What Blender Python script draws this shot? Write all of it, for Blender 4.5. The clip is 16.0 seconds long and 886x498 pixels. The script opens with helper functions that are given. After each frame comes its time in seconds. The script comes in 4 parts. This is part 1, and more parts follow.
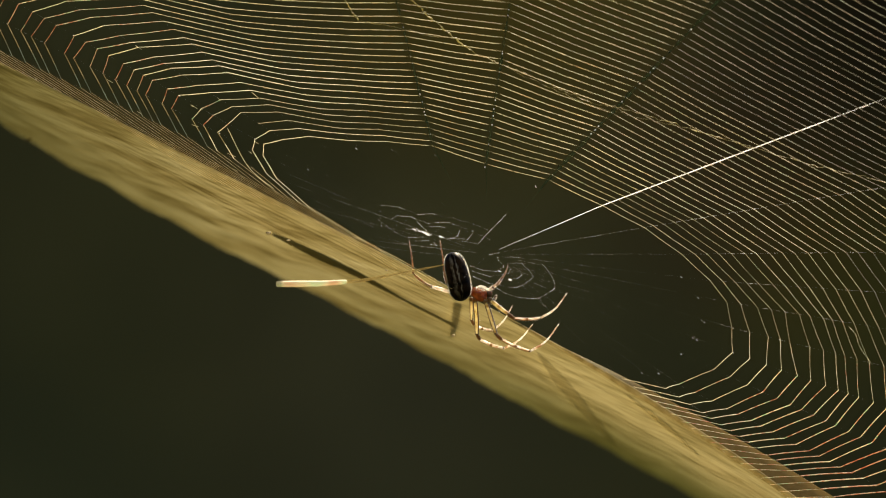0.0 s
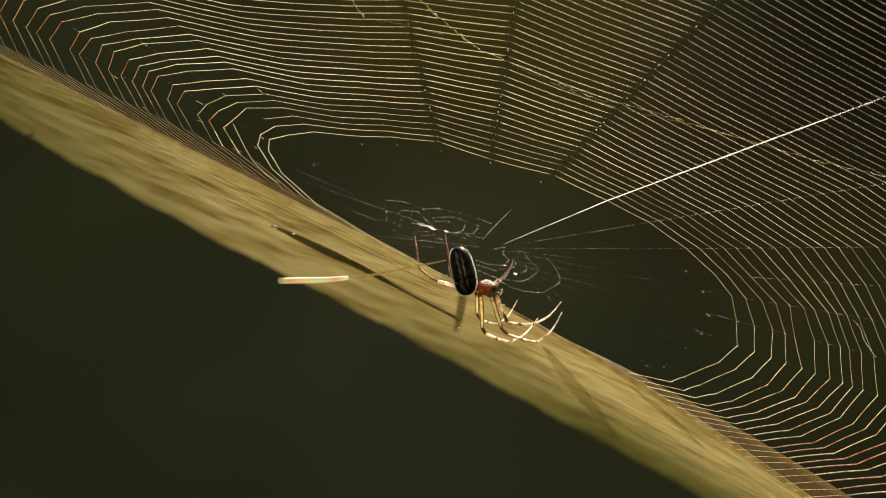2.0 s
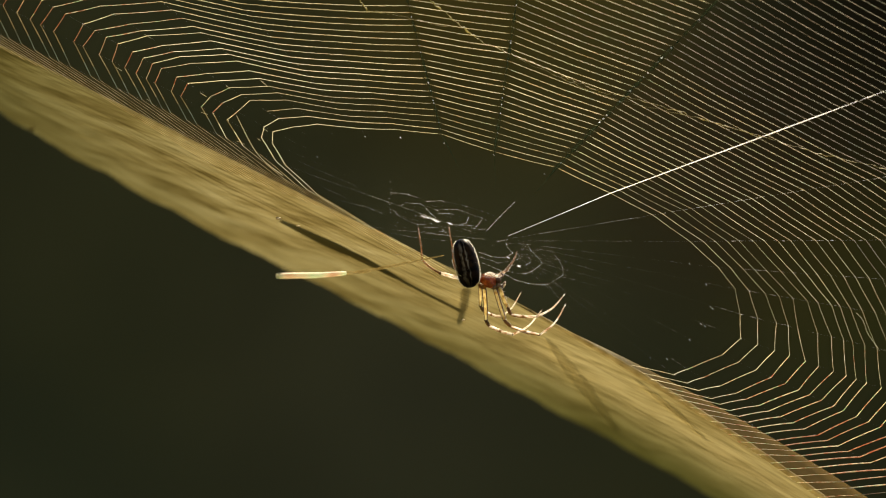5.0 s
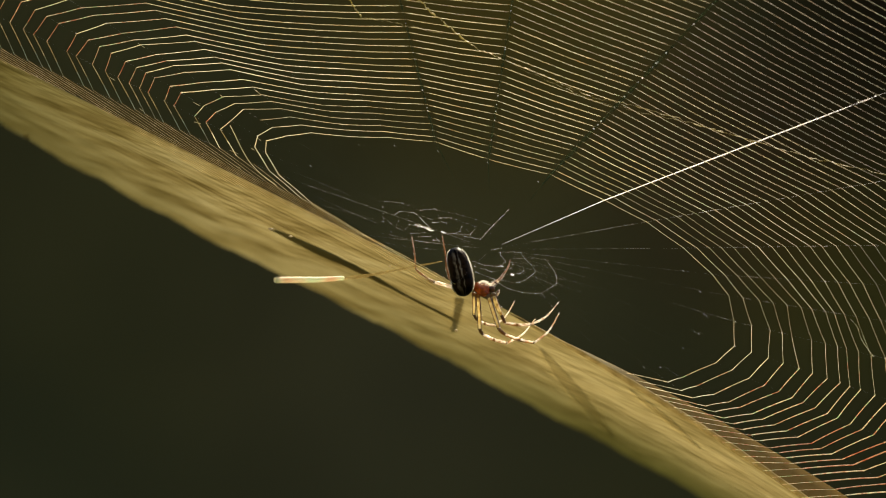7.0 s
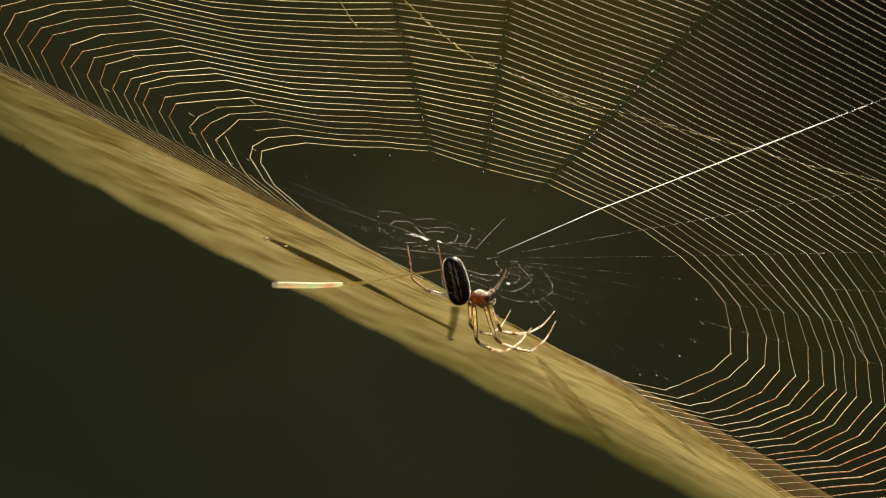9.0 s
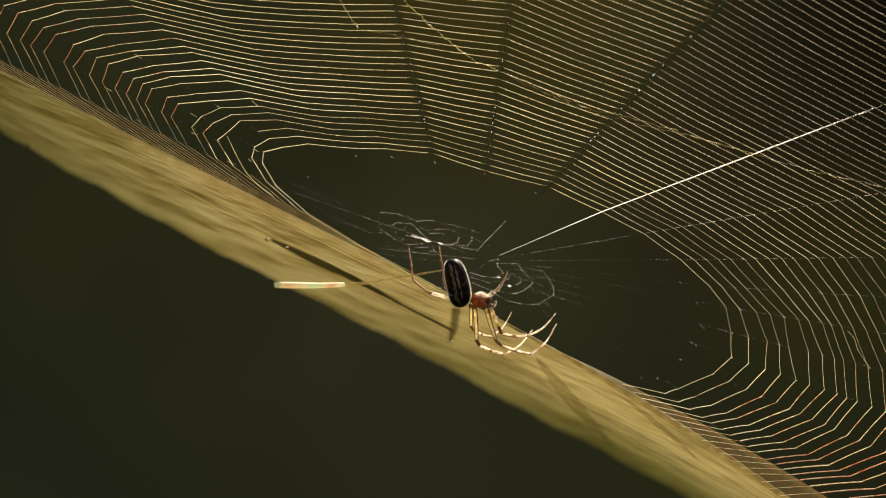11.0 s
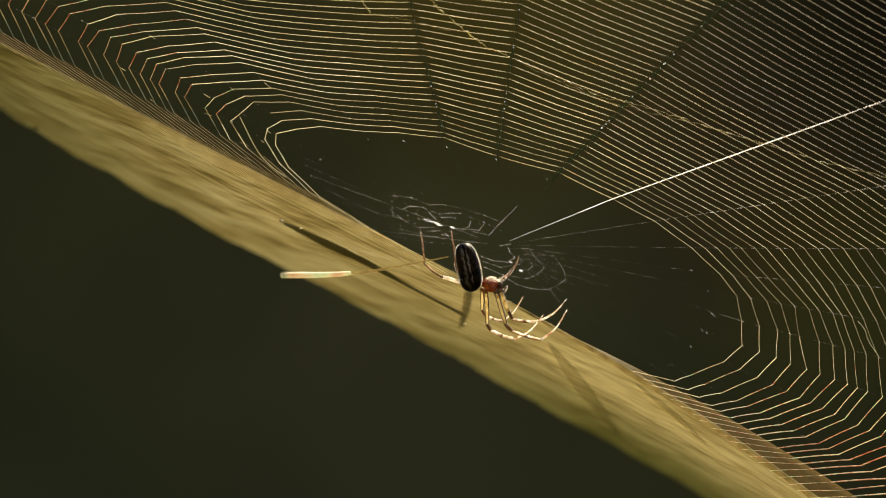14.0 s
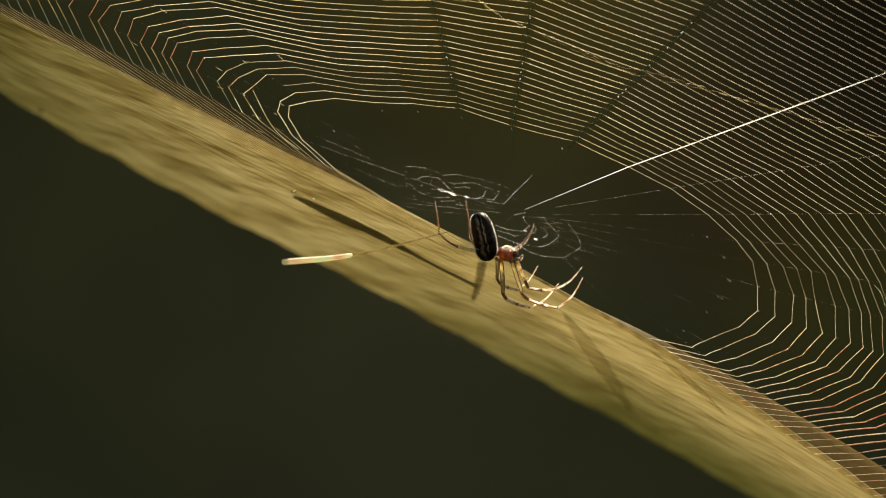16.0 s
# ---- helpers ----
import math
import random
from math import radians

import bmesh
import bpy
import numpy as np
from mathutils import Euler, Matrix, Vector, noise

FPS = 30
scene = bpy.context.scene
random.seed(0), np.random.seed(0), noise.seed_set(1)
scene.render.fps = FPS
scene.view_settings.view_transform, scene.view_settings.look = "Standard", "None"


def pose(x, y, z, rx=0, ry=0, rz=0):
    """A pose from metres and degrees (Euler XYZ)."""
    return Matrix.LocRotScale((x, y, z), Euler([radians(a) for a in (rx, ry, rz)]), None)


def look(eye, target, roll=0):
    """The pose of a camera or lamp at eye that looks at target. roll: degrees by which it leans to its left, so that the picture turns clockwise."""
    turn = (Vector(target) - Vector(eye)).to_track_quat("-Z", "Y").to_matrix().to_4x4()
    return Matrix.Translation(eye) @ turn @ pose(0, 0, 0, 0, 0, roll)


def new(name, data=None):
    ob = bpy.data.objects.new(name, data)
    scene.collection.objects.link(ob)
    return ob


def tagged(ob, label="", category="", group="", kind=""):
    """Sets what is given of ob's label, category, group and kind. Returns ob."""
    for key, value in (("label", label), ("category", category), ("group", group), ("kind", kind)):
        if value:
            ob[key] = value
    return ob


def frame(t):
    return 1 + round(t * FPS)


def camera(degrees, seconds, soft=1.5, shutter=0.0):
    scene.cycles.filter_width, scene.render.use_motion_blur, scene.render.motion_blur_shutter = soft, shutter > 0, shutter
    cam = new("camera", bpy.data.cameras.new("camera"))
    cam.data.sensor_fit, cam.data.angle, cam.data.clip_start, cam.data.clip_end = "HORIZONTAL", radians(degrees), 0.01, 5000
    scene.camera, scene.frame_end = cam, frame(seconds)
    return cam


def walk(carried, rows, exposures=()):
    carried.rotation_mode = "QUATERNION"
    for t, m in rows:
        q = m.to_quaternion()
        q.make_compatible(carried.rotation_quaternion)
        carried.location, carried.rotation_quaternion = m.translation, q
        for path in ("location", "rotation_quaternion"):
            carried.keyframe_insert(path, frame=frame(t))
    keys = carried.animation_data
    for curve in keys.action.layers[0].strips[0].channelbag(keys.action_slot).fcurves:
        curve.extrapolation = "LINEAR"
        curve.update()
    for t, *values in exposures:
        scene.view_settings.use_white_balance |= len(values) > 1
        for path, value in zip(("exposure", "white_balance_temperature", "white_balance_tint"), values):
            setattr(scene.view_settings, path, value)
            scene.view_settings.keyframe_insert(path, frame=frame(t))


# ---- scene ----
# A spider on its orb web beside a long leaf, in low backlight. Lengths in millimetres (MM) about the web's hub.
MM = 0.001
REACH = 0.42                      # from the lens to the hub of the web
EYE = Vector((0, -REACH, 0.8))

cam = camera(12.0, 16.0, soft=1.0)
cam.data.dof.use_dof = True
cam.data.dof.focus_distance = REACH
cam.data.dof.aperture_fstop = cam.data.lens / 3.2
walk(cam, [(0.0, look(EYE, (0, 0, 0.8))), (16.0, look(EYE, (0, 0, 0.8)))])

# ---- light ----
SUN_UP, SUN_TURN = 42.0, 22.0     # the sun stands behind the web, high, to the right
world = bpy.data.worlds.new("sky")
scene.world = world
world.use_nodes = True
sky = world.node_tree.nodes.new("ShaderNodeTexSky")
sky.sky_type, sky.sun_disc = "NISHITA", False
sky.sun_elevation, sky.sun_rotation = radians(SUN_UP), radians(SUN_TURN)
world.node_tree.nodes["Background"].inputs["Strength"].default_value = 0.06
world.node_tree.links.new(sky.outputs[0], world.node_tree.nodes["Background"].inputs["Color"])
sun = new("sun", bpy.data.lights.new("sun", "SUN"))
sun.data.energy, sun.data.angle, sun.data.color = 4.5, radians(0.6), (1.0, 0.86, 0.62)
flat = math.cos(radians(SUN_UP))
towards_sun = Vector((flat * math.sin(radians(SUN_TURN)), flat * math.cos(radians(SUN_TURN)), math.sin(radians(SUN_UP))))
sun.matrix_world = look(towards_sun * 5, (0, 0, 0))
scene.view_settings.exposure = 2.0


# ---- materials ----
def material(name):
    m = bpy.data.materials.new(name)
    m.use_nodes = True
    m.node_tree.nodes.clear()
    return m, m.node_tree.nodes, m.node_tree.links


def add(nodes, kind, **values):
    n = nodes.new(kind)
    for key, v in values.items():
        n.inputs[key.replace("_", " ")].default_value = v
    return n


def ramp(nodes, links, source, stops):
    r = nodes.new("ShaderNodeValToRGB")
    while len(r.color_ramp.elements) < len(stops):
        r.color_ramp.elements.new(0.5)
    for e, (at, c) in zip(r.color_ramp.elements, stops):
        e.position, e.color = at, (*c, 1)
    links.new(source, r.inputs["Fac"])
    return r.outputs["Color"]


def noise_of(nodes, links, scale, detail=3.0, stretch=(1, 1, 1), coords="Object"):
    t = nodes.new("ShaderNodeTexCoord")
    m = nodes.new("ShaderNodeMapping")
    m.inputs["Scale"].default_value = stretch
    links.new(t.outputs[coords], m.inputs["Vector"])
    n = add(nodes, "ShaderNodeTexNoise", Scale=scale, Detail=detail)
    links.new(m.outputs[0], n.inputs["Vector"])
    return n.outputs["Fac"]


def bump(nodes, links, height, strength, distance):
    b = add(nodes, "ShaderNodeBump", Strength=strength, Distance=distance)
    links.new(height, b.inputs["Height"])
    return b.outputs[0]


def thin(name, stops, scale, through_share, gloss, rough, stretch=(1, 1, 1), detail=4.0, relief=0.0, coords="Object"):
    """A thin thing that lets light through: diffuse and translucent halves of one colour, with a glossy coat."""
    m, nodes, links = material(name)
    n = noise_of(nodes, links, scale, detail, stretch, coords)
    colour = ramp(nodes, links, n, stops)
    front, back = add(nodes, "ShaderNodeBsdfDiffuse"), add(nodes, "ShaderNodeBsdfTranslucent")
    coat = add(nodes, "ShaderNodeBsdfGlossy", Roughness=rough, Color=(1, 0.96, 0.88, 1))
    for b in (front, back):
        links.new(colour, b.inputs["Color"])
    if relief:
        normal = bump(nodes, links, n, 0.6, relief)
        for b in (front, back, coat):
            links.new(normal, b.inputs["Normal"])
    a, b = add(nodes, "ShaderNodeMixShader", Fac=through_share), add(nodes, "ShaderNodeMixShader", Fac=gloss)
    links.new(front.outputs[0], a.inputs[1]), links.new(back.outputs[0], a.inputs[2])
    links.new(a.outputs[0], b.inputs[1]), links.new(coat.outputs[0], b.inputs[2])
    links.new(b.outputs[0], nodes.new("ShaderNodeOutputMaterial").inputs["Surface"])
    return m


def solid(name, stops, scale, rough, stretch=(1, 1, 1), detail=4.0, relief=0.0, sheen=0.0, specular=0.5, through_share=0.0):
    m, nodes, links = material(name)
    n = noise_of(nodes, links, scale, detail, stretch)
    p = add(nodes, "ShaderNodeBsdfPrincipled", Roughness=rough)
    p.inputs["Specular IOR Level"].default_value = specular
    p.inputs["Sheen Weight"].default_value = sheen
    p.inputs["Transmission Weight"].default_value = through_share
    links.new(ramp(nodes, links, n, stops), p.inputs["Base Color"])
    if relief:
        links.new(bump(nodes, links, n, 0.7, relief), p.inputs["Normal"])
    links.new(p.outputs[0], nodes.new("ShaderNodeOutputMaterial").inputs["Surface"])
    return m


def film(name, colour, scale, least, most):
    """A filmy skin, partly see-through, thicker in places."""
    m, nodes, links = material(name)
    thick = ramp(nodes, links, noise_of(nodes, links, scale, 3.0), [(0.3, (least,) * 3), (0.7, (most,) * 3)])
    clear, skin = add(nodes, "ShaderNodeBsdfTransparent"), add(nodes, "ShaderNodeBsdfTranslucent", Color=(*colour, 1))
    mixed = nodes.new("ShaderNodeMixShader")
    links.new(thick, mixed.inputs["Fac"])
    links.new(clear.outputs[0], mixed.inputs[1]), links.new(skin.outputs[0], mixed.inputs[2])
    links.new(mixed.outputs[0], nodes.new("ShaderNodeOutputMaterial").inputs["Surface"])
    return m


# one silk in several tones: its light and shimmer by place, painted in
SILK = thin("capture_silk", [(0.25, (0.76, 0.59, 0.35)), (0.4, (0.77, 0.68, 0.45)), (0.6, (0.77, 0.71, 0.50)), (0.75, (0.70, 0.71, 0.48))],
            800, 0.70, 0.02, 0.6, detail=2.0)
FAINT = thin("dim_lit_silk", [(0.25, (0.60, 0.49, 0.34)), (0.5, (0.66, 0.59, 0.42)), (0.75, (0.58, 0.59, 0.41))], 800, 0.62, 0.02, 0.6, detail=2.0)
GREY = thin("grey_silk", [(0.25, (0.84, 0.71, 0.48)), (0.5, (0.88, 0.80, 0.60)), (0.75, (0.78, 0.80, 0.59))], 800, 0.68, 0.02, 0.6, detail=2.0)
FAINTEST = thin("dimmest_lit_silk", [(0.25, (0.42, 0.34, 0.26)), (0.5, (0.47, 0.42, 0.33)), (0.75, (0.40, 0.41, 0.32))], 800, 0.60, 0.02, 0.6, detail=2.0)
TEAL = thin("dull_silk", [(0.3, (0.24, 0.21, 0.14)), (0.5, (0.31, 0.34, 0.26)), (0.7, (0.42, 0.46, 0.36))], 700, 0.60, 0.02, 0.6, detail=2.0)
SHIMMER = thin("shimmer_tint_silk", [(0.34, (0.56, 0.27, 0.16)), (0.42, (0.66, 0.46, 0.31)), (0.49, (0.76, 0.67, 0.48)),
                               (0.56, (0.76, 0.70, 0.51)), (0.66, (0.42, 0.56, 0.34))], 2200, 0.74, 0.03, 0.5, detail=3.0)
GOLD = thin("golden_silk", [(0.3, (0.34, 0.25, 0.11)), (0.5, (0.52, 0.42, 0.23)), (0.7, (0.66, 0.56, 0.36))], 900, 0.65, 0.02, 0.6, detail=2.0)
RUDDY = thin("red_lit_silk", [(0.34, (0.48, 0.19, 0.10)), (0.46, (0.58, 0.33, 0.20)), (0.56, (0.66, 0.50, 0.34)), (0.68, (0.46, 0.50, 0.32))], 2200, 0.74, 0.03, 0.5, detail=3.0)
SPOKE = thin("dry_silk", [(0.3, (0.80, 0.74, 0.66)), (0.7, (0.95, 0.94, 0.92))], 900, 0.75, 0.1, 0.3)
# near-white silk, with glints painted into its colour
BRIGHT = thin("glinting_silk", [(0.3, (0.98, 0.88, 0.82)), (0.5, (0.99, 0.97, 0.95)), (0.7, (0.99, 0.98, 0.97))], 1500, 0.85, 0.1, 0.25)
OLD_SILK = thin("yellowed_silk", [(0.3, (0.26, 0.20, 0.04)), (0.7, (0.60, 0.52, 0.18))], 700, 0.55, 0.1, 0.4)
# a near-black film that paints the dim, shaded bands along some spokes
DIM_FILM = film("dim_band_film", (0.006, 0.009, 0.004), 600, 0.10, 0.65)


def leaf_material():
    """A pale yellow-green blade: veins along it, brown streaks, and light through it."""
    m, nodes, links = material("leaf_blade")
    t = nodes.new("ShaderNodeUVMap")
    def streaks(scale, stretch, detail):
        g = nodes.new("ShaderNodeMapping")
        g.inputs["Scale"].default_value = stretch
        links.new(t.outputs[0], g.inputs["Vector"])
        n = add(nodes, "ShaderNodeTexNoise", Scale=scale, Detail=detail)
        links.new(g.outputs[0], n.inputs["Vector"])
        return n.outputs["Fac"]
    # the streaks of wear run a little across the veins
    split, joined = nodes.new("ShaderNodeSeparateXYZ"), nodes.new("ShaderNodeCombineXYZ")
    lean = nodes.new("ShaderNodeMath")
    lean.operation = "MULTIPLY_ADD"
    lean.inputs[1].default_value = 1.25
    links.new(t.outputs[0], split.inputs[0])
    links.new(split.outputs["X"], lean.inputs[0]), links.new(split.outputs["Y"], lean.inputs[2])
    links.new(split.outputs["X"], joined.inputs["X"]), links.new(lean.outputs[0], joined.inputs["Y"])
    def worn(stretch, detail):
        g = nodes.new("ShaderNodeMapping")
        g.inputs["Scale"].default_value = stretch
        links.new(joined.outputs[0], g.inputs["Vector"])
        n = add(nodes, "ShaderNodeTexNoise", Scale=1.0, Detail=detail)
        links.new(g.outputs[0], n.inputs["Vector"])
        return n.outputs["Fac"]
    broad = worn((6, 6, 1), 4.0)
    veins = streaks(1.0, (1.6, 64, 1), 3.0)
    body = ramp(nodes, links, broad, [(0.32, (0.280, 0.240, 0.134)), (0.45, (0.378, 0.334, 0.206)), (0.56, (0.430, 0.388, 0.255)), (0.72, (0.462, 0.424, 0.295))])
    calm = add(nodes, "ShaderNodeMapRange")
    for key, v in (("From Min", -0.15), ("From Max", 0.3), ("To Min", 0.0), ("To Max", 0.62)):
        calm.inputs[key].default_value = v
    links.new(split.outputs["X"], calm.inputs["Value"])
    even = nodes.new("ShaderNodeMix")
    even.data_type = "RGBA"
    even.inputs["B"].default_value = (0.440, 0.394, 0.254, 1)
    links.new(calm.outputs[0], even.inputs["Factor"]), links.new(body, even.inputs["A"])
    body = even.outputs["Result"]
    line = ramp(nodes, links, veins, [(0.34, (0.58, 0.54, 0.46)), (0.43, (0.84, 0.82, 0.78)), (0.52, (0.97, 0.96, 0.94)), (0.7, (1.0, 1.0, 1.0))])
    mottle = ramp(nodes, links, worn((16, 26, 1), 6.0), [(0.34, (0.70, 0.69, 0.62)), (0.5, (0.92, 0.92, 0.90)), (0.62, (1.0, 1.0, 1.0))])
    fine = nodes.new("ShaderNodeMix")
    fine.data_type, fine.blend_type = "RGBA", "MULTIPLY"
    fine.inputs["Factor"].default_value = 0.75
    links.new(body, fine.inputs["A"]), links.new(mottle, fine.inputs["B"])
    mixed = nodes.new("ShaderNodeMix")
    mixed.data_type, mixed.blend_type = "RGBA", "MULTIPLY"
    mixed.inputs["Factor"].default_value = 0.68
    links.new(fine.outputs["Result"], mixed.inputs["A"]), links.new(line, mixed.inputs["B"])
    # a darkening painted into the colour towards the tip
    tip_uv = nodes.new("ShaderNodeSeparateXYZ")
    links.new(t.outputs[0], tip_uv.inputs[0])
    tip_dark = add(nodes, "ShaderNodeMapRange")
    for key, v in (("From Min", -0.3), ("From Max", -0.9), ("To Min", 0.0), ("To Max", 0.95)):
        tip_dark.inputs[key].default_value = v
    links.new(tip_uv.outputs["X"], tip_dark.inputs["Value"])
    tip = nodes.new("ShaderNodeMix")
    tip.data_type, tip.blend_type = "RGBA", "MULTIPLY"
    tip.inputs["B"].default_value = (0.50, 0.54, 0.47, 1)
    links.new(tip_dark.outputs[0], tip.inputs["Factor"]), links.new(mixed.outputs["Result"], tip.inputs["A"])
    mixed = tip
    # the narrow margin beyond the fold has dried brown
    parts = nodes.new("ShaderNodeSeparateXYZ")
    links.new(t.outputs[0], parts.inputs[0])
    dry = add(nodes, "ShaderNodeMapRange")
    for key, v in (("From Min", 0.26), ("From Max", 0.34)):
        dry.inputs[key].default_value = v
    links.new(parts.outputs["X"], dry.inputs["Value"])
    over = nodes.new("ShaderNodeMath")
    over.operation = "LESS_THAN"
    over.inputs[1].default_value = -0.02
    links.new(parts.outputs["Y"], over.inputs[0])
    both = nodes.new("ShaderNodeMath")
    both.operation = "MULTIPLY"
    links.new(dry.outputs[0], both.inputs[0]), links.new(over.outputs[0], both.inputs[1])
    dried = nodes.new("ShaderNodeMix")
    dried.data_type = "RGBA"
    dried.inputs["B"].default_value = (0.150, 0.099, 0.020, 1)
    links.new(both.outputs[0], dried.inputs["Factor"]), links.new(mixed.outputs["Result"], dried.inputs["A"])
    mixed = dried
    # light falling off towards the hanging edge of its broad base, painted darker and greener
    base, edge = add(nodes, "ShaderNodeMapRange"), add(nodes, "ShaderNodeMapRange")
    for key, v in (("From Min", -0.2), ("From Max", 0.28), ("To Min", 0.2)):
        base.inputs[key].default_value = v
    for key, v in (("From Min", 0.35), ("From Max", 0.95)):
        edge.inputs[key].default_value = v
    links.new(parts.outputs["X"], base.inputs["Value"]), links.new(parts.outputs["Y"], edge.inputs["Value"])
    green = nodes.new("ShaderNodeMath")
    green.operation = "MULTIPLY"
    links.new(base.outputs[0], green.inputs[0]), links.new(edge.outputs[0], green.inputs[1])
    edge_shade = nodes.new("ShaderNodeMix")
    edge_shade.data_type, edge_shade.blend_type = "RGBA", "MULTIPLY"
    edge_shade.inputs["B"].default_value = (0.48, 0.53, 0.42, 1)
    links.new(green.outputs[0], edge_shade.inputs["Factor"]), links.new(mixed.outputs["Result"], edge_shade.inputs["A"])
    mixed = edge_shade
    normal = bump(nodes, links, veins, 0.5, 0.0002)
    front, back = add(nodes, "ShaderNodeBsdfDiffuse"), add(nodes, "ShaderNodeBsdfTranslucent")
    coat = add(nodes, "ShaderNodeBsdfGlossy", Roughness=0.5)
    for b in (front, back, coat):
        links.new(normal, b.inputs["Normal"])
    for b in (front, back):
        links.new(mixed.outputs["Result"], b.inputs["Color"])
    a, b = add(nodes, "ShaderNodeMixShader", Fac=0.7), add(nodes, "ShaderNodeMixShader", Fac=0.004)
    links.new(front.outputs[0], a.inputs[1]), links.new(back.outputs[0], a.inputs[2])
    links.new(a.outputs[0], b.inputs[1]), links.new(coat.outputs[0], b.inputs[2])
    links.new(b.outputs[0], nodes.new("ShaderNodeOutputMaterial").inputs["Surface"])
    return m


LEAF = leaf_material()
RIM = thin("pale_rim", [(0.35, (0.29, 0.24, 0.125)), (0.65, (0.42, 0.36, 0.21))], 900, 0.8, 0.0, 0.6, relief=0.0002)
STEM = solid("plant_stem", [(0.3, (0.10, 0.11, 0.03)), (0.7, (0.22, 0.2, 0.07))], 60, 0.6, (1, 1, 0.1), relief=0.0002)
# pale tones that paint the sun's glint on the straw's end
STRAW = thin("glint_straw", [(0.36, (0.66, 0.48, 0.33)), (0.46, (0.70, 0.64, 0.46)), (0.56, (0.58, 0.64, 0.46)), (0.66, (0.74, 0.66, 0.50))], 260, 0.82, 0.03, 0.5, detail=1.0)
# for strips added unseen on the leaf's upper face to cast its dark lines
SHADE_DENSE = thin("shade_strip", [(0.3, (0.20, 0.15, 0.07)), (0.7, (0.36, 0.28, 0.14))], 500, 0.6, 0.0, 0.9)
SHADE_THIN = thin("shade_strip_thin", [(0.3, (0.72, 0.64, 0.46)), (0.7, (0.90, 0.84, 0.68))], 500, 0.8, 0.0, 0.9)
SHADE_FILM = film("shade_strip_film", (0.80, 0.74, 0.58), 900, 0.25, 0.6)
DULL = film("dull_straw", (0.24, 0.17, 0.055), 700, 0.25, 0.7)
SPECK = thin("pale_speck", [(0.3, (0.32, 0.26, 0.15)), (0.7, (0.58, 0.52, 0.38))], 2500, 0.88, 0.02, 0.4)


def bank_material():
    """Shaded growth out of focus: soft olive, with a brown drift above, a green one, and a hollow's shade painted in to
    one side.
    """
    m, nodes, links = material("shaded_thicket")
    n = noise_of(nodes, links, 1.5, 1.0)
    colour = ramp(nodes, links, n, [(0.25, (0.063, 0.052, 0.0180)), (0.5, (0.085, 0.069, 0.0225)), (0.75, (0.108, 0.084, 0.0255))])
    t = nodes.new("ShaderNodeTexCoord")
    # the hollow's shade and the paler patches are painted in by place
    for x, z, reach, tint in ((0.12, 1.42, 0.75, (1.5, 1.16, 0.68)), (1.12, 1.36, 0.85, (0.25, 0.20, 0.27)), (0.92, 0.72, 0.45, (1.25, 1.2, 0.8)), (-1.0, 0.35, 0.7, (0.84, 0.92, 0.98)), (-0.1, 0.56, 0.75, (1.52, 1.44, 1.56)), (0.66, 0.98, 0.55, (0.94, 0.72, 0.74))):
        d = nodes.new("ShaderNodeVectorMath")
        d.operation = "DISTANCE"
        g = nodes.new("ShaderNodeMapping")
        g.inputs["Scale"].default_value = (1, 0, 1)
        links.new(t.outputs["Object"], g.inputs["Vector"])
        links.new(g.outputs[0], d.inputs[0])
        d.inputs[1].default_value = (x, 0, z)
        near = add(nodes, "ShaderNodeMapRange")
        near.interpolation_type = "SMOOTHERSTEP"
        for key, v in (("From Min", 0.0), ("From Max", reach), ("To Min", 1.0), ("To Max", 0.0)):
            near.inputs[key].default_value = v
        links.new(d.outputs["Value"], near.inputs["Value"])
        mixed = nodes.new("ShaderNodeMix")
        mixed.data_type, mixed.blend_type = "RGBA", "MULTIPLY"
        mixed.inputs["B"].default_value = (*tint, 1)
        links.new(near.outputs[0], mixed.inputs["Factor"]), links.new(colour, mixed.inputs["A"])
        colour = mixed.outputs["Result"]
    p = add(nodes, "ShaderNodeBsdfDiffuse")
    links.new(colour, p.inputs["Color"])
    links.new(p.outputs[0], nodes.new("ShaderNodeOutputMaterial").inputs["Surface"])
    return m


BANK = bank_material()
EARTH = solid("grassy_ground", [(0.3, (0.030, 0.030, 0.012)), (0.5, (0.05, 0.055, 0.02)), (0.7, (0.09, 0.085, 0.035))], 3.0, 0.95, detail=8.0, relief=0.02, specular=0.1)
SHELL = thin("orange_shell", [(0.34, (0.13, 0.036, 0.009)), (0.48, (0.28, 0.092, 0.021)), (0.64, (0.46, 0.18, 0.045))], 1500, 0.6, 0.03, 0.3, relief=0.00004)
HEAD = thin("brown_shell", [(0.3, (0.04, 0.016, 0.008)), (0.7, (0.16, 0.08, 0.04))], 1500, 0.5, 0.03, 0.3, relief=0.00004)
AMBER = thin("amber_leg", [(0.32, (0.42, 0.27, 0.09)), (0.46, (0.74, 0.60, 0.30)), (0.62, (0.92, 0.85, 0.60))], 2200, 0.90, 0.02, 0.3)
REDDISH = thin("red_brown_leg", [(0.3, (0.20, 0.075, 0.03)), (0.65, (0.62, 0.40, 0.24))], 2200, 0.6, 0.03, 0.35)
PALE = thin("pale_leg", [(0.32, (0.42, 0.24, 0.13)), (0.43, (0.74, 0.58, 0.42)), (0.56, (0.95, 0.91, 0.84))], 2200, 0.86, 0.05, 0.3)
JOINT = solid("dark_joint", [(0.3, (0.05, 0.022, 0.006)), (0.7, (0.13, 0.055, 0.015))], 900, 0.5)
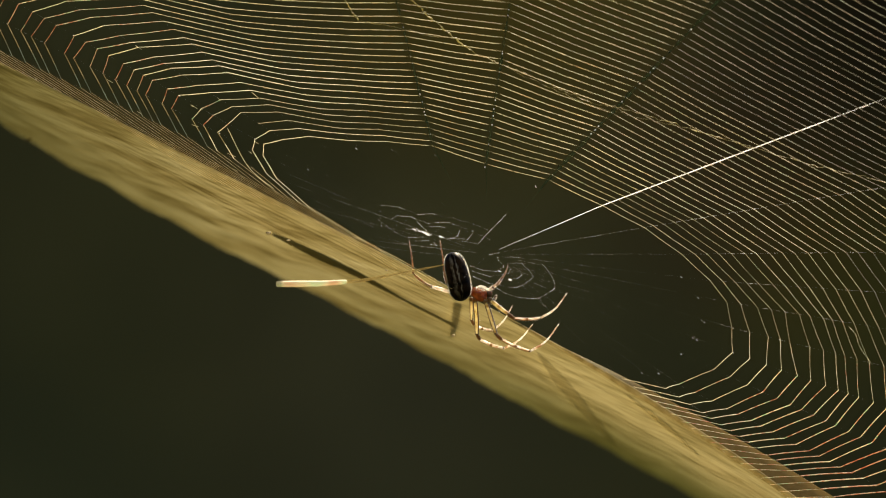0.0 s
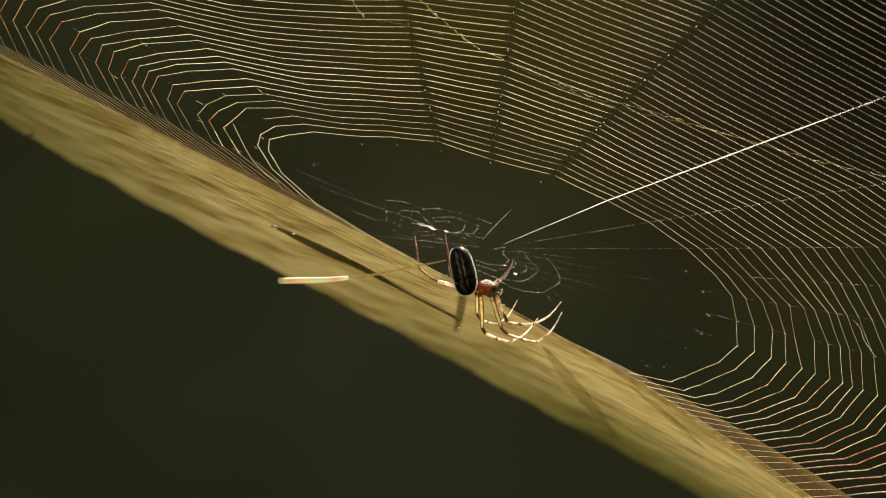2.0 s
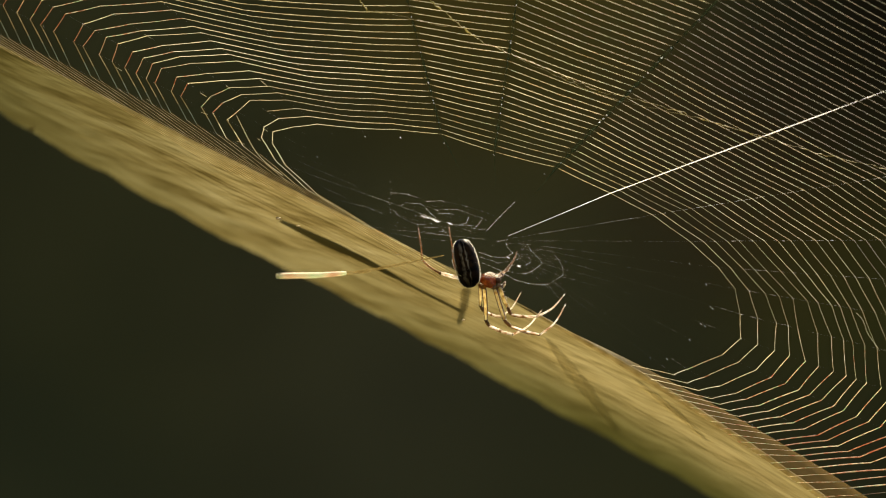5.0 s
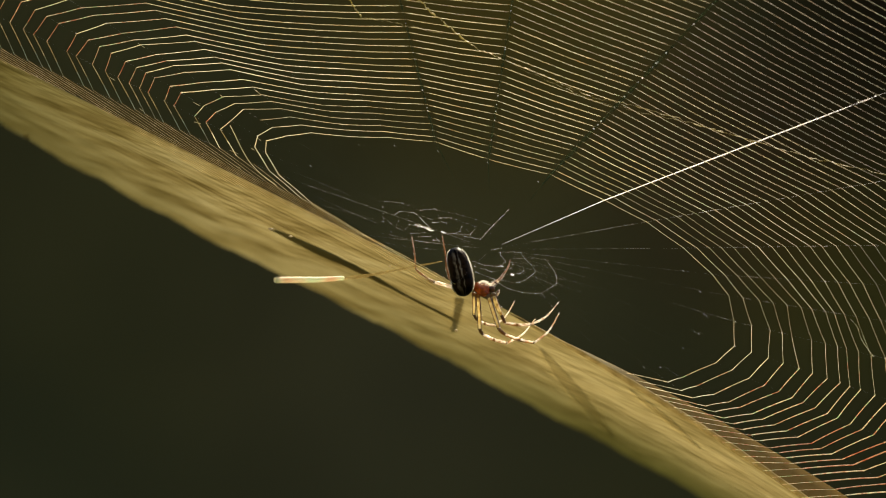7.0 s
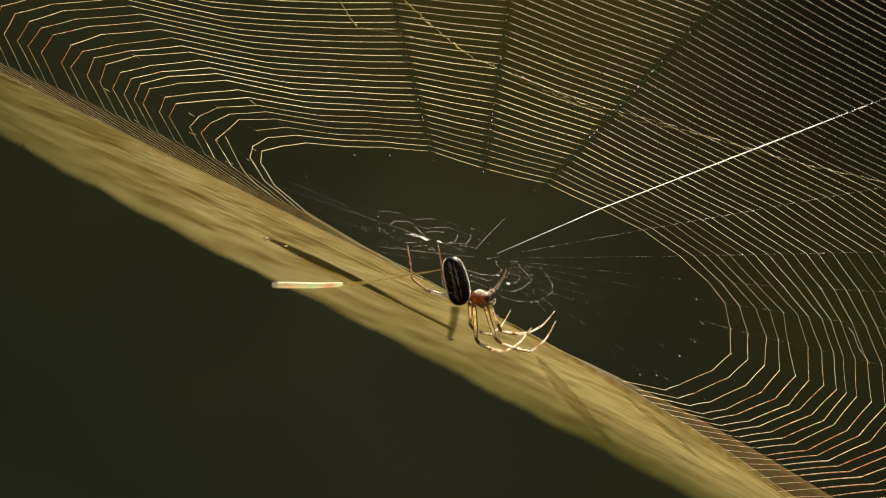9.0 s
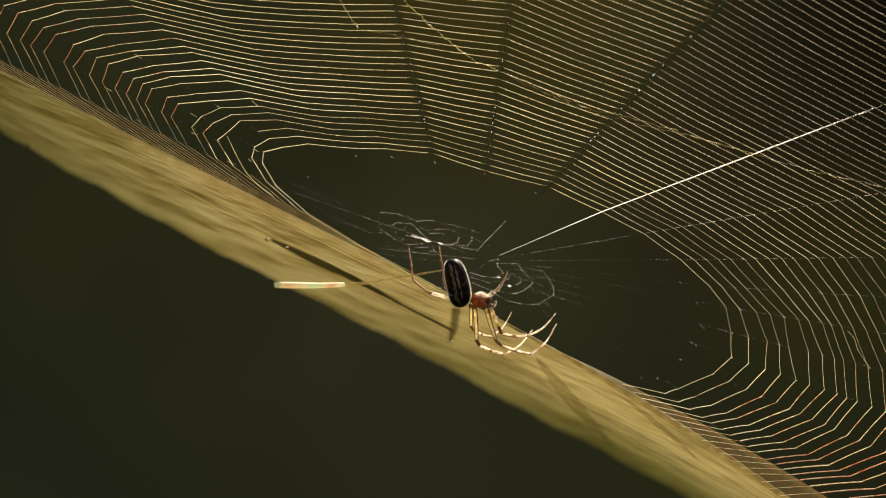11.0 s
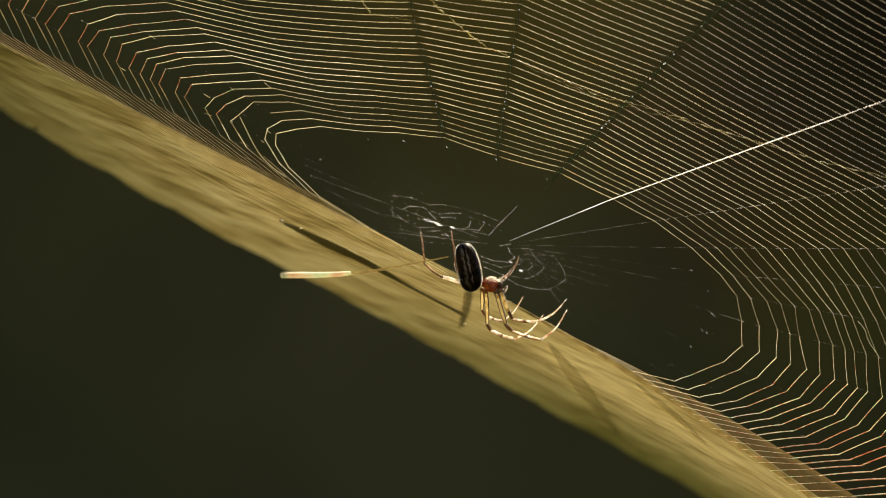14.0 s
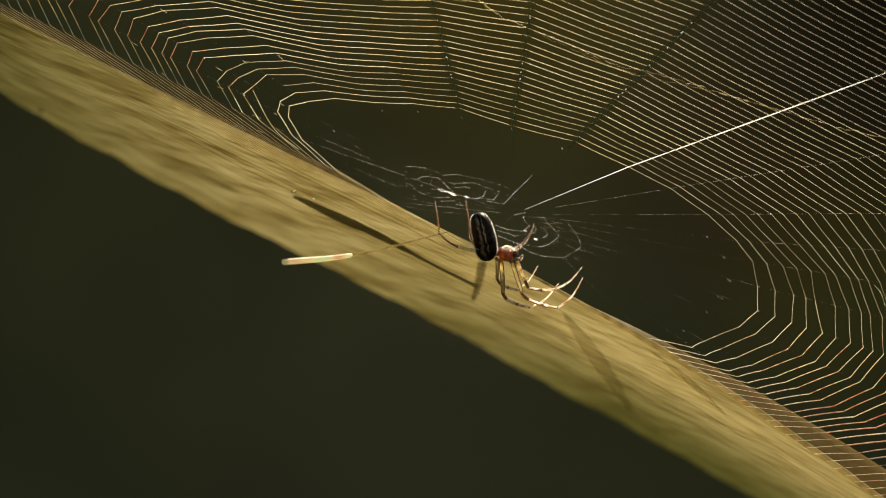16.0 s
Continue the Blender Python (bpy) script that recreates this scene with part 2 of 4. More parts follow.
BROWN = thin("brown_knee", [(0.3, (0.14, 0.065, 0.022)), (0.7, (0.36, 0.22, 0.085))], 900, 0.65, 0.03, 0.35)
HAIR = thin("white_bristle", [(0.3, (0.90, 0.82, 0.70)), (0.7, (0.99, 0.96, 0.90))], 900, 0.8, 0.1, 0.3)
EYES = thin("amber_palp", [(0.4, (0.16, 0.10, 0.06)), (0.5, (0.80, 0.72, 0.60)), (0.65, (0.95, 0.92, 0.84))], 1500, 0.6, 0.05, 0.2)


def abdomen_material():
    """Black-brown, with two pale broken bands along it that fork towards its end."""
    m, nodes, links = material("striped_abdomen")
    t = nodes.new("ShaderNodeUVMap")
    parts = nodes.new("ShaderNodeSeparateXYZ")
    links.new(t.outputs[0], parts.inputs[0])
    g = nodes.new("ShaderNodeMapping")
    g.inputs["Scale"].default_value = (3.0, 7.0, 1)
    links.new(t.outputs[0], g.inputs["Vector"])
    warp = add(nodes, "ShaderNodeTexNoise", Scale=1.0, Detail=3.0)
    links.new(g.outputs[0], warp.inputs["Vector"])
    bent = nodes.new("ShaderNodeMath")
    bent.operation = "MULTIPLY_ADD"
    bent.inputs[1].default_value = 0.34
    links.new(warp.outputs["Fac"], bent.inputs[0]), links.new(parts.outputs["X"], bent.inputs[2])
    dark = (0.022, 0.012, 0.005)
    bands = ramp(nodes, links, bent.outputs[0], [(0.40, dark), (0.49, (0.17, 0.135, 0.095)), (0.555, (0.20, 0.165, 0.12)), (0.60, dark), (0.69, dark), (0.735, (0.25, 0.21, 0.16)), (0.785, dark)])
    along = ramp(nodes, links, parts.outputs["Y"], [(0.08, (0.05, 0.05, 0.05)), (0.20, (0.9, 0.9, 0.9)), (0.58, (1, 1, 1)), (0.67, (0.1, 0.1, 0.1)), (0.74, (0.65, 0.65, 0.65)), (0.93, (0.05, 0.05, 0.05))])
    blotch = ramp(nodes, links, noise_of(nodes, links, 1900, 3.0), [(0.34, (0.25, 0.23, 0.20)), (0.50, (0.9, 0.9, 0.9)), (0.68, (1, 1, 1))])
    both = None
    for other in (along, blotch):
        mixed = nodes.new("ShaderNodeMix")
        mixed.data_type, mixed.blend_type = "RGBA", "MULTIPLY"
        mixed.inputs["Factor"].default_value = 0.92
        links.new(both or bands, mixed.inputs["A"]), links.new(other, mixed.inputs["B"])
        both = mixed.outputs["Result"]
    p = add(nodes, "ShaderNodeBsdfPrincipled", Roughness=0.42)
    p.inputs["Specular IOR Level"].default_value = 0.02
    links.new(both, p.inputs["Base Color"])
    fine = noise_of(nodes, links, 3000, 2.0)
    links.new(bump(nodes, links, fine, 0.4, 0.00003), p.inputs["Normal"])
    links.new(p.outputs[0], nodes.new("ShaderNodeOutputMaterial").inputs["Surface"])
    return m


ABDOMEN = abdomen_material()


# ---- building ----
def spot(u, w, d=0.0):
    """A place: u to the right and w up in millimetres at the hub's distance, moved d millimetres back along the line of sight."""
    k = (REACH + d * MM) / REACH
    return Vector((u * MM * k, d * MM, 0.8 + w * MM * k))


def thing(name, origin, label, category, group="", kind=""):
    ob = new(name)
    ob.location = origin
    ob.empty_display_size = 0.005
    return tagged(ob, label, category, group, kind)


def part(name, bm, mat, parent=None, label="", loc=(0, 0, 0), smooth=True):
    me = bpy.data.meshes.new(name)
    bm.to_mesh(me)
    bm.free()
    me.materials.append(mat)
    if smooth:
        me.polygons.foreach_set("use_smooth", [True] * len(me.polygons))
    ob = new(name, me)
    ob.parent = parent
    ob.location = loc
    return tagged(ob, label) if label else ob


def tube(bm, points, radii, sides=6):
    """A closed tube along points, radii in millimetres."""
    points = [Vector(p) for p in points]
    rings, up = [], None
    for i, p in enumerate(points):
        along = (points[min(i + 1, len(points) - 1)] - points[max(i - 1, 0)]).normalized()
        if up is None:
            up = along.orthogonal().normalized()
        up = (up - along * up.dot(along)).normalized()
        side = along.cross(up)
        rings.append([bm.verts.new(p + (up * math.cos(a) + side * math.sin(a)) * radii[i] * MM)
                      for a in (2 * math.pi * k / sides for k in range(sides))])
    for one, two in zip(rings, rings[1:]):
        for k in range(sides):
            bm.faces.new((one[k], one[(k + 1) % sides], two[(k + 1) % sides], two[k]))
    bm.faces.new(rings[0][::-1]), bm.faces.new(rings[-1])
    return bm


def blob(bm, centre, size, turn=None, steps=(16, 12)):
    """An ellipsoid: size is its three half-lengths in millimetres."""
    m = Matrix.Translation(centre) @ (turn or Matrix()) @ Matrix.Diagonal((size[0] * MM, size[1] * MM, size[2] * MM, 1))
    bmesh.ops.create_uvsphere(bm, u_segments=steps[0], v_segments=steps[1], radius=1.0, matrix=m)
    return bm


def curve_through(points, n):
    """n places along a smooth curve through points."""
    points = [Vector(p) for p in points]
    ext = [2 * points[0] - points[1], *points, 2 * points[-1] - points[-2]]
    out = []
    for k in range(n):
        s = k / (n - 1) * (len(points) - 1)
        i = min(int(s), len(points) - 2)
        f = s - i
        a, b, c, d = ext[i:i + 4]
        out.append(0.5 * (2 * b + (c - a) * f + (2 * a - 5 * b + 4 * c - d) * f * f + (3 * b - a - 3 * c + d) * f ** 3))
    return out


rng = random.Random(7)

# ---- the distance and the ground ----
def ground():
    bm = bmesh.new()
    bmesh.ops.create_grid(bm, x_segments=60, y_segments=60, size=60)
    for v in bm.verts:
        v.co.z = 0.25 * noise.noise(v.co * 0.08) * min(1.0, v.co.length / 8)
    tagged(part("ground", bm, EARTH), "dark shaded grassy ground below the web", "ground", kind="structure")


def backdrop():
    """A thick bank of shaded growth, far beyond the web; the unseen half behind the camera is added."""
    bm = bmesh.new()
    rows = []
    for i in range(120):
        a = radians(3 * i)
        # taller in the added, unseen half behind the camera, to block sky light
        tall = 1.0 + 1.3 * max(0.0, -math.cos(a))
        row = []
        for j, (out, up) in enumerate(((0.0, -0.2), (0.15, 0.6), (0.0, 1.4), (0.35, 2.1), (1.2, 2.4), (2.4, 2.0), (2.8, -0.2))):
            r = 9.0 + out + 0.35 * noise.noise(Vector((a * 4, j * 0.7, 2)))
            row.append(bm.verts.new((r * math.sin(a), r * math.cos(a), up * tall + (0.25 * noise.noise(Vector((a * 6, j, 9))) if up > 0 else 0))))
        rows.append(row)
    for one, two in zip(rows, rows[1:] + rows[:1]):
        for j in range(len(one) - 1):
            bm.faces.new((one[j], two[j], two[j + 1], one[j + 1]))
    bmesh.ops.recalc_face_normals(bm, faces=bm.faces)
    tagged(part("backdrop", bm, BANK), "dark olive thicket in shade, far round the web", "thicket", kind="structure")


ground()
backdrop()

# ---- the leaf ----
LEAF_AT = spot(34.0, -18.0, 20)


def ridge(u):
    return -3.72 - 0.5 * u - 0.0033 * max(0.0, u - 0.9) ** 2


def leaf_point(u, v):
    """Across the blade: v from -1 (the far flange) over 0 (the fold) to 1 (the hanging edge)."""
    taper = min(1.0, (u + 92) / 50)
    width = (7.45 + 0.35 * math.sin(u * 0.11) - 0.085 * max(0.0, -22 - u) - 0.060 * max(0.0, min(u, 40) - 8)) * taper
    back = 7.0 - 0.07 * min(u, 0.0)
    wave = 0.10 * math.sin(u * 0.9) + 0.18 * noise.noise(Vector((u * 0.25, v, 1)))
    if v >= 0:
        far = 118 + 1.4 * max(0.0, min(u, 34.0))
        deep = 40 * v + (far - 40) * v ** 4
        torn = max(0.0, v - 0.8) * (0.5 * noise.noise(Vector((u * 0.55, 3, 1))) + 0.7 * noise.noise(Vector((u * 1.6, 3, 5))))
        return spot(u, ridge(u) - width * (v ** 0.9) + wave * v - torn, back + deep)
    flange = taper * 0.3 + 0.11 * max(0.0, u - 12)
    turned = max(0.0, min(1.0, (u - 1) / 8))
    return spot(u, ridge(u) + flange * -v, back + (-4 + (4 + 1.15 * flange) * turned) * -v)


def leaf():
    plant = thing("grass_plant", LEAF_AT, "long pale yellow-green leaf blade, folded and streaked brown", "plant")
    bm = bmesh.new()
    uv = bm.loops.layers.uv.new("UVMap")
    us = [-91 + 2 * 91 * i / 220 for i in range(221)]
    vs = [-1, -0.66, -0.33, -0.1, -0.03, 0, 0.03] + [0.08 + 0.92 * j / 16 for j in range(17)]
    sheets = []
    for side in (0, 1):
        sheet = []
        for u in us:
            row = []
            for v in vs:
                p = leaf_point(u, v)
                if side:
                    q = 1 - abs(v) ** 4
                    p = p + Vector((0, 0.00022 * (0.3 + q), 0.00012 * q))
                row.append(bm.verts.new(p - LEAF_AT))
            sheet.append(row)
        sheets.append(sheet)
    def face(vs4, uvs4):
        f = bm.faces.new(vs4)
        for loop, c in zip(f.loops, uvs4):
            loop[uv].uv = c
    n, m = len(us), len(vs)
    place = lambda i, j: (us[i] / 60, vs[j])
    for side, sheet in enumerate(sheets):
        for i in range(n - 1):
            for j in range(m - 1):
                q = [(i, j), (i + 1, j), (i + 1, j + 1), (i, j + 1)]
                if side:
                    q = q[::-1]
                face([sheet[a][b] for a, b in q], [place(a, b) for a, b in q])
    a, b = sheets
    for i in range(n - 1):
        for j in (0, m - 1):
            face([a[i][j], a[i + 1][j], b[i + 1][j], b[i][j]], [place(i, j)] * 4)
    for i in (0, n - 1):
        for j in range(m - 1):
            face([a[i][j], a[i][j + 1], b[i][j + 1], b[i][j]], [place(i, j)] * 4)
    bmesh.ops.recalc_face_normals(bm, faces=bm.faces)
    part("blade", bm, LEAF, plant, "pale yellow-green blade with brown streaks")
    # the stem that bears the leaf, out of view
    foot = leaf_point(91, 0.3) - LEAF_AT
    bm = bmesh.new()
    way = [foot + Vector((-0.004, 0, 0.003)), foot + Vector((0.006, 0.003, -0.012)), foot + Vector((0.015, 0.01, -0.10)),
           foot + Vector((0.02, 0.015, -0.35)), Vector((foot.x + 0.02, foot.y + 0.02, -LEAF_AT.z - 0.03))]
    pts = curve_through(way, 40)
    tube(bm, pts, [2.0 + 1.5 * i / 39 for i in range(40)], 10)
    part("stem", bm, STEM, plant, "green-brown round stem")
    # the thick pale rim of the fold
    bm = bmesh.new()
    us = [6 + 84 * i / 120 for i in range(121)]
    tube(bm, [leaf_point(u, 0) - LEAF_AT + Vector((0, -0.00030, 0.00012)) for u in us], [0.04 + 0.27 * min(1, (u - 6) / 12) * (1 + 0.3 * noise.noise(Vector((u * 0.5, 0, 4)))) for u in us], 8)
    part("rim", bm, RIM, plant, "thick pale rim of the fold")
    # hairs along the fold
    bm = bmesh.new()
    for _ in range(150):
        u = rng.uniform(-50, 60)
        p = leaf_point(u, 0) - LEAF_AT
        tip = p + Vector((rng.uniform(-.1, .25), rng.uniform(-.15, .1), rng.uniform(0.12, 0.4))) * MM
        tube(bm, [p, tip], [0.03, 0.008], 3)
    tagged(part("bristles", bm, HAIR, plant), kind="stuff")
    return plant


plant = leaf()


def straw():
    o = spot(-16.55, -3.32, -20)
    ob = thing("dry_straw", o, "pale dry straw held before the leaf, its glint painted in", "straw")
    bm = bmesh.new()
    way = [spot(-16.44, -3.49, -20), spot(-14.30, -3.46, -18), spot(-12.05, -3.43, -16), spot(-9.68, -3.27, -14)]
    pts = [p - o for p in curve_through(way, 16)]
    tube(bm, pts, [0.28, 0.29, 0.30, 0.30, 0.30, 0.30, 0.30, 0.29, 0.29, 0.28, 0.27, 0.26, 0.25, 0.24, 0.23, 0.20], 10)
    part("glint_end", bm, STRAW, ob, "pale end with its glint painted in")
    bm = bmesh.new()
    way = [spot(-9.80, -3.28, -14.1), spot(-7.83, -3.10, -12), spot(-4.73, -2.53, -9), spot(-2.20, -2.03, -6), spot(0.11, -1.58, -3)]
    pts = [p - o for p in curve_through(way, 20)]
    tube(bm, pts, [0.17 - 0.0060 * i + 0.03 * (i in (3, 5, 8, 11, 12, 15)) for i in range(20)], 7)
    part("thin_end", bm, DULL, ob, "thin brownish end")
    return ob


def on_leaf(u, w):
    """The place on the blade that shows at u, w."""
    v = 0.5
    for _ in range(30):
        p = leaf_point(u, v)
        shown = (p.z - 0.8) / (REACH + p.y) * REACH / MM
        v = min(0.99, max(0.0, v + (shown - w) / 8.1 * 0.8))
    return leaf_point(u, v)


def strip(name, label, way, widths, mat):
    """A flat unseen strip added on the blade's upper face along way to cast shade through it, widths in millimetres as
    they show.
    """
    o = on_leaf(*way[len(way) // 2])
    ob = thing(name, o, label, "plant scrap", "scraps on the leaf")
    mid = curve_through([(u, w, 0) for u, w in way], 32)
    bm = bmesh.new()
    rings = []
    for i, c in enumerate(mid):
        along = (mid[min(i + 1, 31)] - mid[max(i - 1, 0)]).normalized()
        f = i / 31 * (len(widths) - 1)
        j = min(int(f), len(widths) - 2)
        half = (widths[j] + (widths[j + 1] - widths[j]) * (f - j)) / 2 * (1 + 0.25 * noise.noise(Vector((i * 0.5, 1, 7))))
        side = Vector((-along.y, along.x, 0)) * half
        one, two = on_leaf(c.x + side.x, c.y + side.y), on_leaf(c.x - side.x, c.y - side.y)
        lift = Vector((0, 0.0003, 0.0007))
        rings.append([bm.verts.new(p - o + q) for p, q in ((one, lift), (two, lift), (two, lift * 1.4), (one, lift * 1.4))])
    for a, b in zip(rings, rings[1:]):
        for k in range(4):
            bm.faces.new((a[k], a[(k + 1) % 4], b[(k + 1) % 4], b[k]))
    bm.faces.new(rings[0]), bm.faces.new(rings[-1])
    bmesh.ops.recalc_face_normals(bm, faces=bm.faces)
    part("scrap", bm, mat, ob)
    return ob


def speck(u, w, d, size):
    o = spot(u, w, d)
    bm = bmesh.new()
    bmesh.ops.create_icosphere(bm, subdivisions=2, radius=size * MM)
    for v in bm.verts:
        v.co *= 1 + 0.8 * noise.noise(v.co * 5000 + Vector((u, w, 0)))
        v.co.x *= 1.5
        v.co.z *= 0.75
    ob = part("plant_speck", bm, SPECK, None, loc=o)
    return tagged(ob, "tiny pale speck stuck to the leaf", "speck", "specks on the leaf")


dry_straw = straw()
with_leaf = [plant,
             # strips added to cast the dark streaks that show through the leaf
             strip("shade_strip", "added narrow strip that shades a dark line through the leaf", [(-16.67, 1.30), (-12.61, -0.62), (-8.11, -2.76), (-3.60, -5.24), (1.35, -7.77)], [0.3, 0.7, 0.55, 0.22, 0.28], SHADE_DENSE),
             strip("shade_strip", "added short strip that shades a band across the leaf", [(1.75, -5.57), (1.52, -7.26), (1.13, -8.95)], [0.8, 0.7, 0.3], SHADE_THIN),
             strip("shade_strip", "added see-through strip that shades the leaf softly", [(9.80, -10.64), (12.16, -13.57), (14.41, -16.16), (17.23, -19.37)], [0.2, 1.0, 1.2, 0.8, 0.3], SHADE_FILM),
             strip("shade_strip", "added see-through strip that shades the leaf softly", [(18.6, -14.75), (22.0, -17.4), (25.7, -20.7)], [0.2, 0.5, 0.5, 0.2], SHADE_FILM)]
for u, w, d, size in ((-17.34, 1.58, 1, 0.2), (-15.43, 0.84, 1, 0.14), (1.07, -8.61, -1, 0.13), (-41.33, 10.92, 95, 0.26), (-5.63, -2.14, -15, 0.10)):
    with_leaf.append(speck(u, w, d, size))

# ---- the web ----
HUB = spot(4.504, -0.507, 0)
ACROSS = Vector((0.91355, 0, -0.40674))
RISE = Vector((0.33318, -0.57358, 0.74833))
# for each spoke: where the sticky spiral begins, and its step from turn to turn, across and up the web
SPOKES = [
    (-24.48, -0.21, -1.460, 0.101),
    (-24.78, 1.10, -1.460, 0.180),
    (-23.33, 2.62, -1.363, 0.247),
    (-21.10, 4.17, -1.154, 0.362),
    (-17.05, 5.74, -0.810, 0.404),
    (-13.72, 7.37, -0.625, 0.464),
    (-9.28, 9.08, -0.389, 0.601),
    (-3.88, 9.78, -0.170, 0.732),
    (2.33, 11.06, 0.204, 0.710),
    (8.23, 10.86, 0.547, 0.664),
    (12.87, 10.49, 0.801, 0.649),
    (17.36, 9.44, 1.083, 0.604),
    (21.01, 7.93, 1.126, 0.504),
    (23.46, 6.42, 1.238, 0.388),
    (25.17, 3.88, 1.381, 0.293),
    (26.28, 1.14, 1.478, 0.139),
    (25.31, -1.63, 1.494, -0.026),
    (22.91, -5.05, 1.495, -0.101),
    (21.82, -6.20, 1.250, -0.241),
    (17.59, -7.31, 1.180, -0.297),
    (-1.85, -5.71, -0.277, -0.267),
    (-12.11, -4.62, -0.854, -0.047),
    (-18.35, -3.63, -1.204, 0.021),
    (-22.41, -2.07, -1.405, 0.024),
]
TURNS = 56
NAMES = "ABCDEFGHIJKLMNWOPXQRSTVU"
DIM = "GHI"


def on_web(a, b, lift=0.0):
    return ACROSS * (a * MM) + RISE * (b * MM) + ACROSS.cross(RISE) * (lift * MM)


# how far the turns stray from even steps, spoke by spoke at the two ends of the web
ENDS = dict(
    A=(-0.00, -0.20, 0.10, 0.33, 0.59, 0.40, 0.82, 0.74, 0.92, 0.53, 0.29, 0.12, 0.08, -0.00, 0.23, -0.16, 0.54, 0.38, 0.10, 0.12),
    B=(-0.00, -0.25, -0.20, -0.12, 0.04, -0.16, 0.55, 0.45, 0.62, 0.21, 0.03, -0.15, -0.11, -0.23, -0.30, -0.45, -0.17, -0.26, -0.33, -0.35),
    C=(-0.1, 0.0, 0.1, 0.42, 0.3, 0.2, 0.1, 0.0, 0.5, 0.4, -0.1, -0.3, 0.0, -0.5, -0.5, -0.2),
    W=(0, 0.08, 0.5, 0.33, 0.10, 0.43, 0.36, 0.24, -0.03, -0.20, -0.32, -0.35, -0.45, -0.5),
    O=(0, 0.12, 0.38, 0.44, 0.42, 0.5, 0.4, 0.35, 0.0, -0.18, -0.25, -0.3, -0.45, -0.5),
    P=(0.05, 0.28, 0.5, 0.55, 0.6, 0.6, 0.42, 0.3, 0.1, -0.15, -0.15, -0.25, -0.45, -0.6),
    X=(0, 0.25, 0.35, 0.6, 0.4, 0.35, 0.1, 0.0, -0.15, -0.25, -0.3, -0.55, -0.8, -1.0, -1.2, -1.4))
SAME = dict(U="A", D="C", N="O", Q="X")


def stray(name, k):
    even = ENDS.get(SAME.get(name, name), (0,))
    f = min(max(k, 0.0), len(even) - 1.0)
    j = min(int(f), max(0, len(even) - 2))
    return (even[j] + (even[min(j + 1, len(even) - 1)] - even[j]) * (f - j)) * (0.5 if name == "D" else 1.0)


def node(i, k):
    a, b, da, db = SPOKES[i % len(SPOKES)]
    k = k + stray(NAMES[i % len(SPOKES)], k)
    g = 1 + 0.0012 * k
    p = on_web(a + da * k * g, b + db * k * g)
    if NAMES[i % len(SPOKES)] in "VTSQR":        # here the web is drawn before the leaf's fold
        p += (EYE - HUB - p) * (6.0 * MM / REACH)
    return p


# the silk's thickness from spoke to spoke, and the lustre painted into its tone: 0 gold, 1 shimmering, 2 faint, 3
# faintest, 4 grey, 5 dull, 6 ruddy, 7 golden
GAUGE = dict(Q=0.022, U=0.027, V=0.022, T=0.020, A=0.034, B=0.027, C=0.022, W=0.0165, N=0.0145)


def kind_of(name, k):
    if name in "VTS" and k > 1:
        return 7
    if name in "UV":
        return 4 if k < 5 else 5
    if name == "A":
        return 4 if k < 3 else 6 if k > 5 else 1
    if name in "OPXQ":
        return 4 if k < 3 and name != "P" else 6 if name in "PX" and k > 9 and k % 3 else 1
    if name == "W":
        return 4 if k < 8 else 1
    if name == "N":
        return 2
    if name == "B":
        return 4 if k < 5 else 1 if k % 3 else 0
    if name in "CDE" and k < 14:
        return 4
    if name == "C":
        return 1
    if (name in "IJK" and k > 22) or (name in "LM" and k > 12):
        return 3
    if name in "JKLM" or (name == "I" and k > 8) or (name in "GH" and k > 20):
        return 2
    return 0


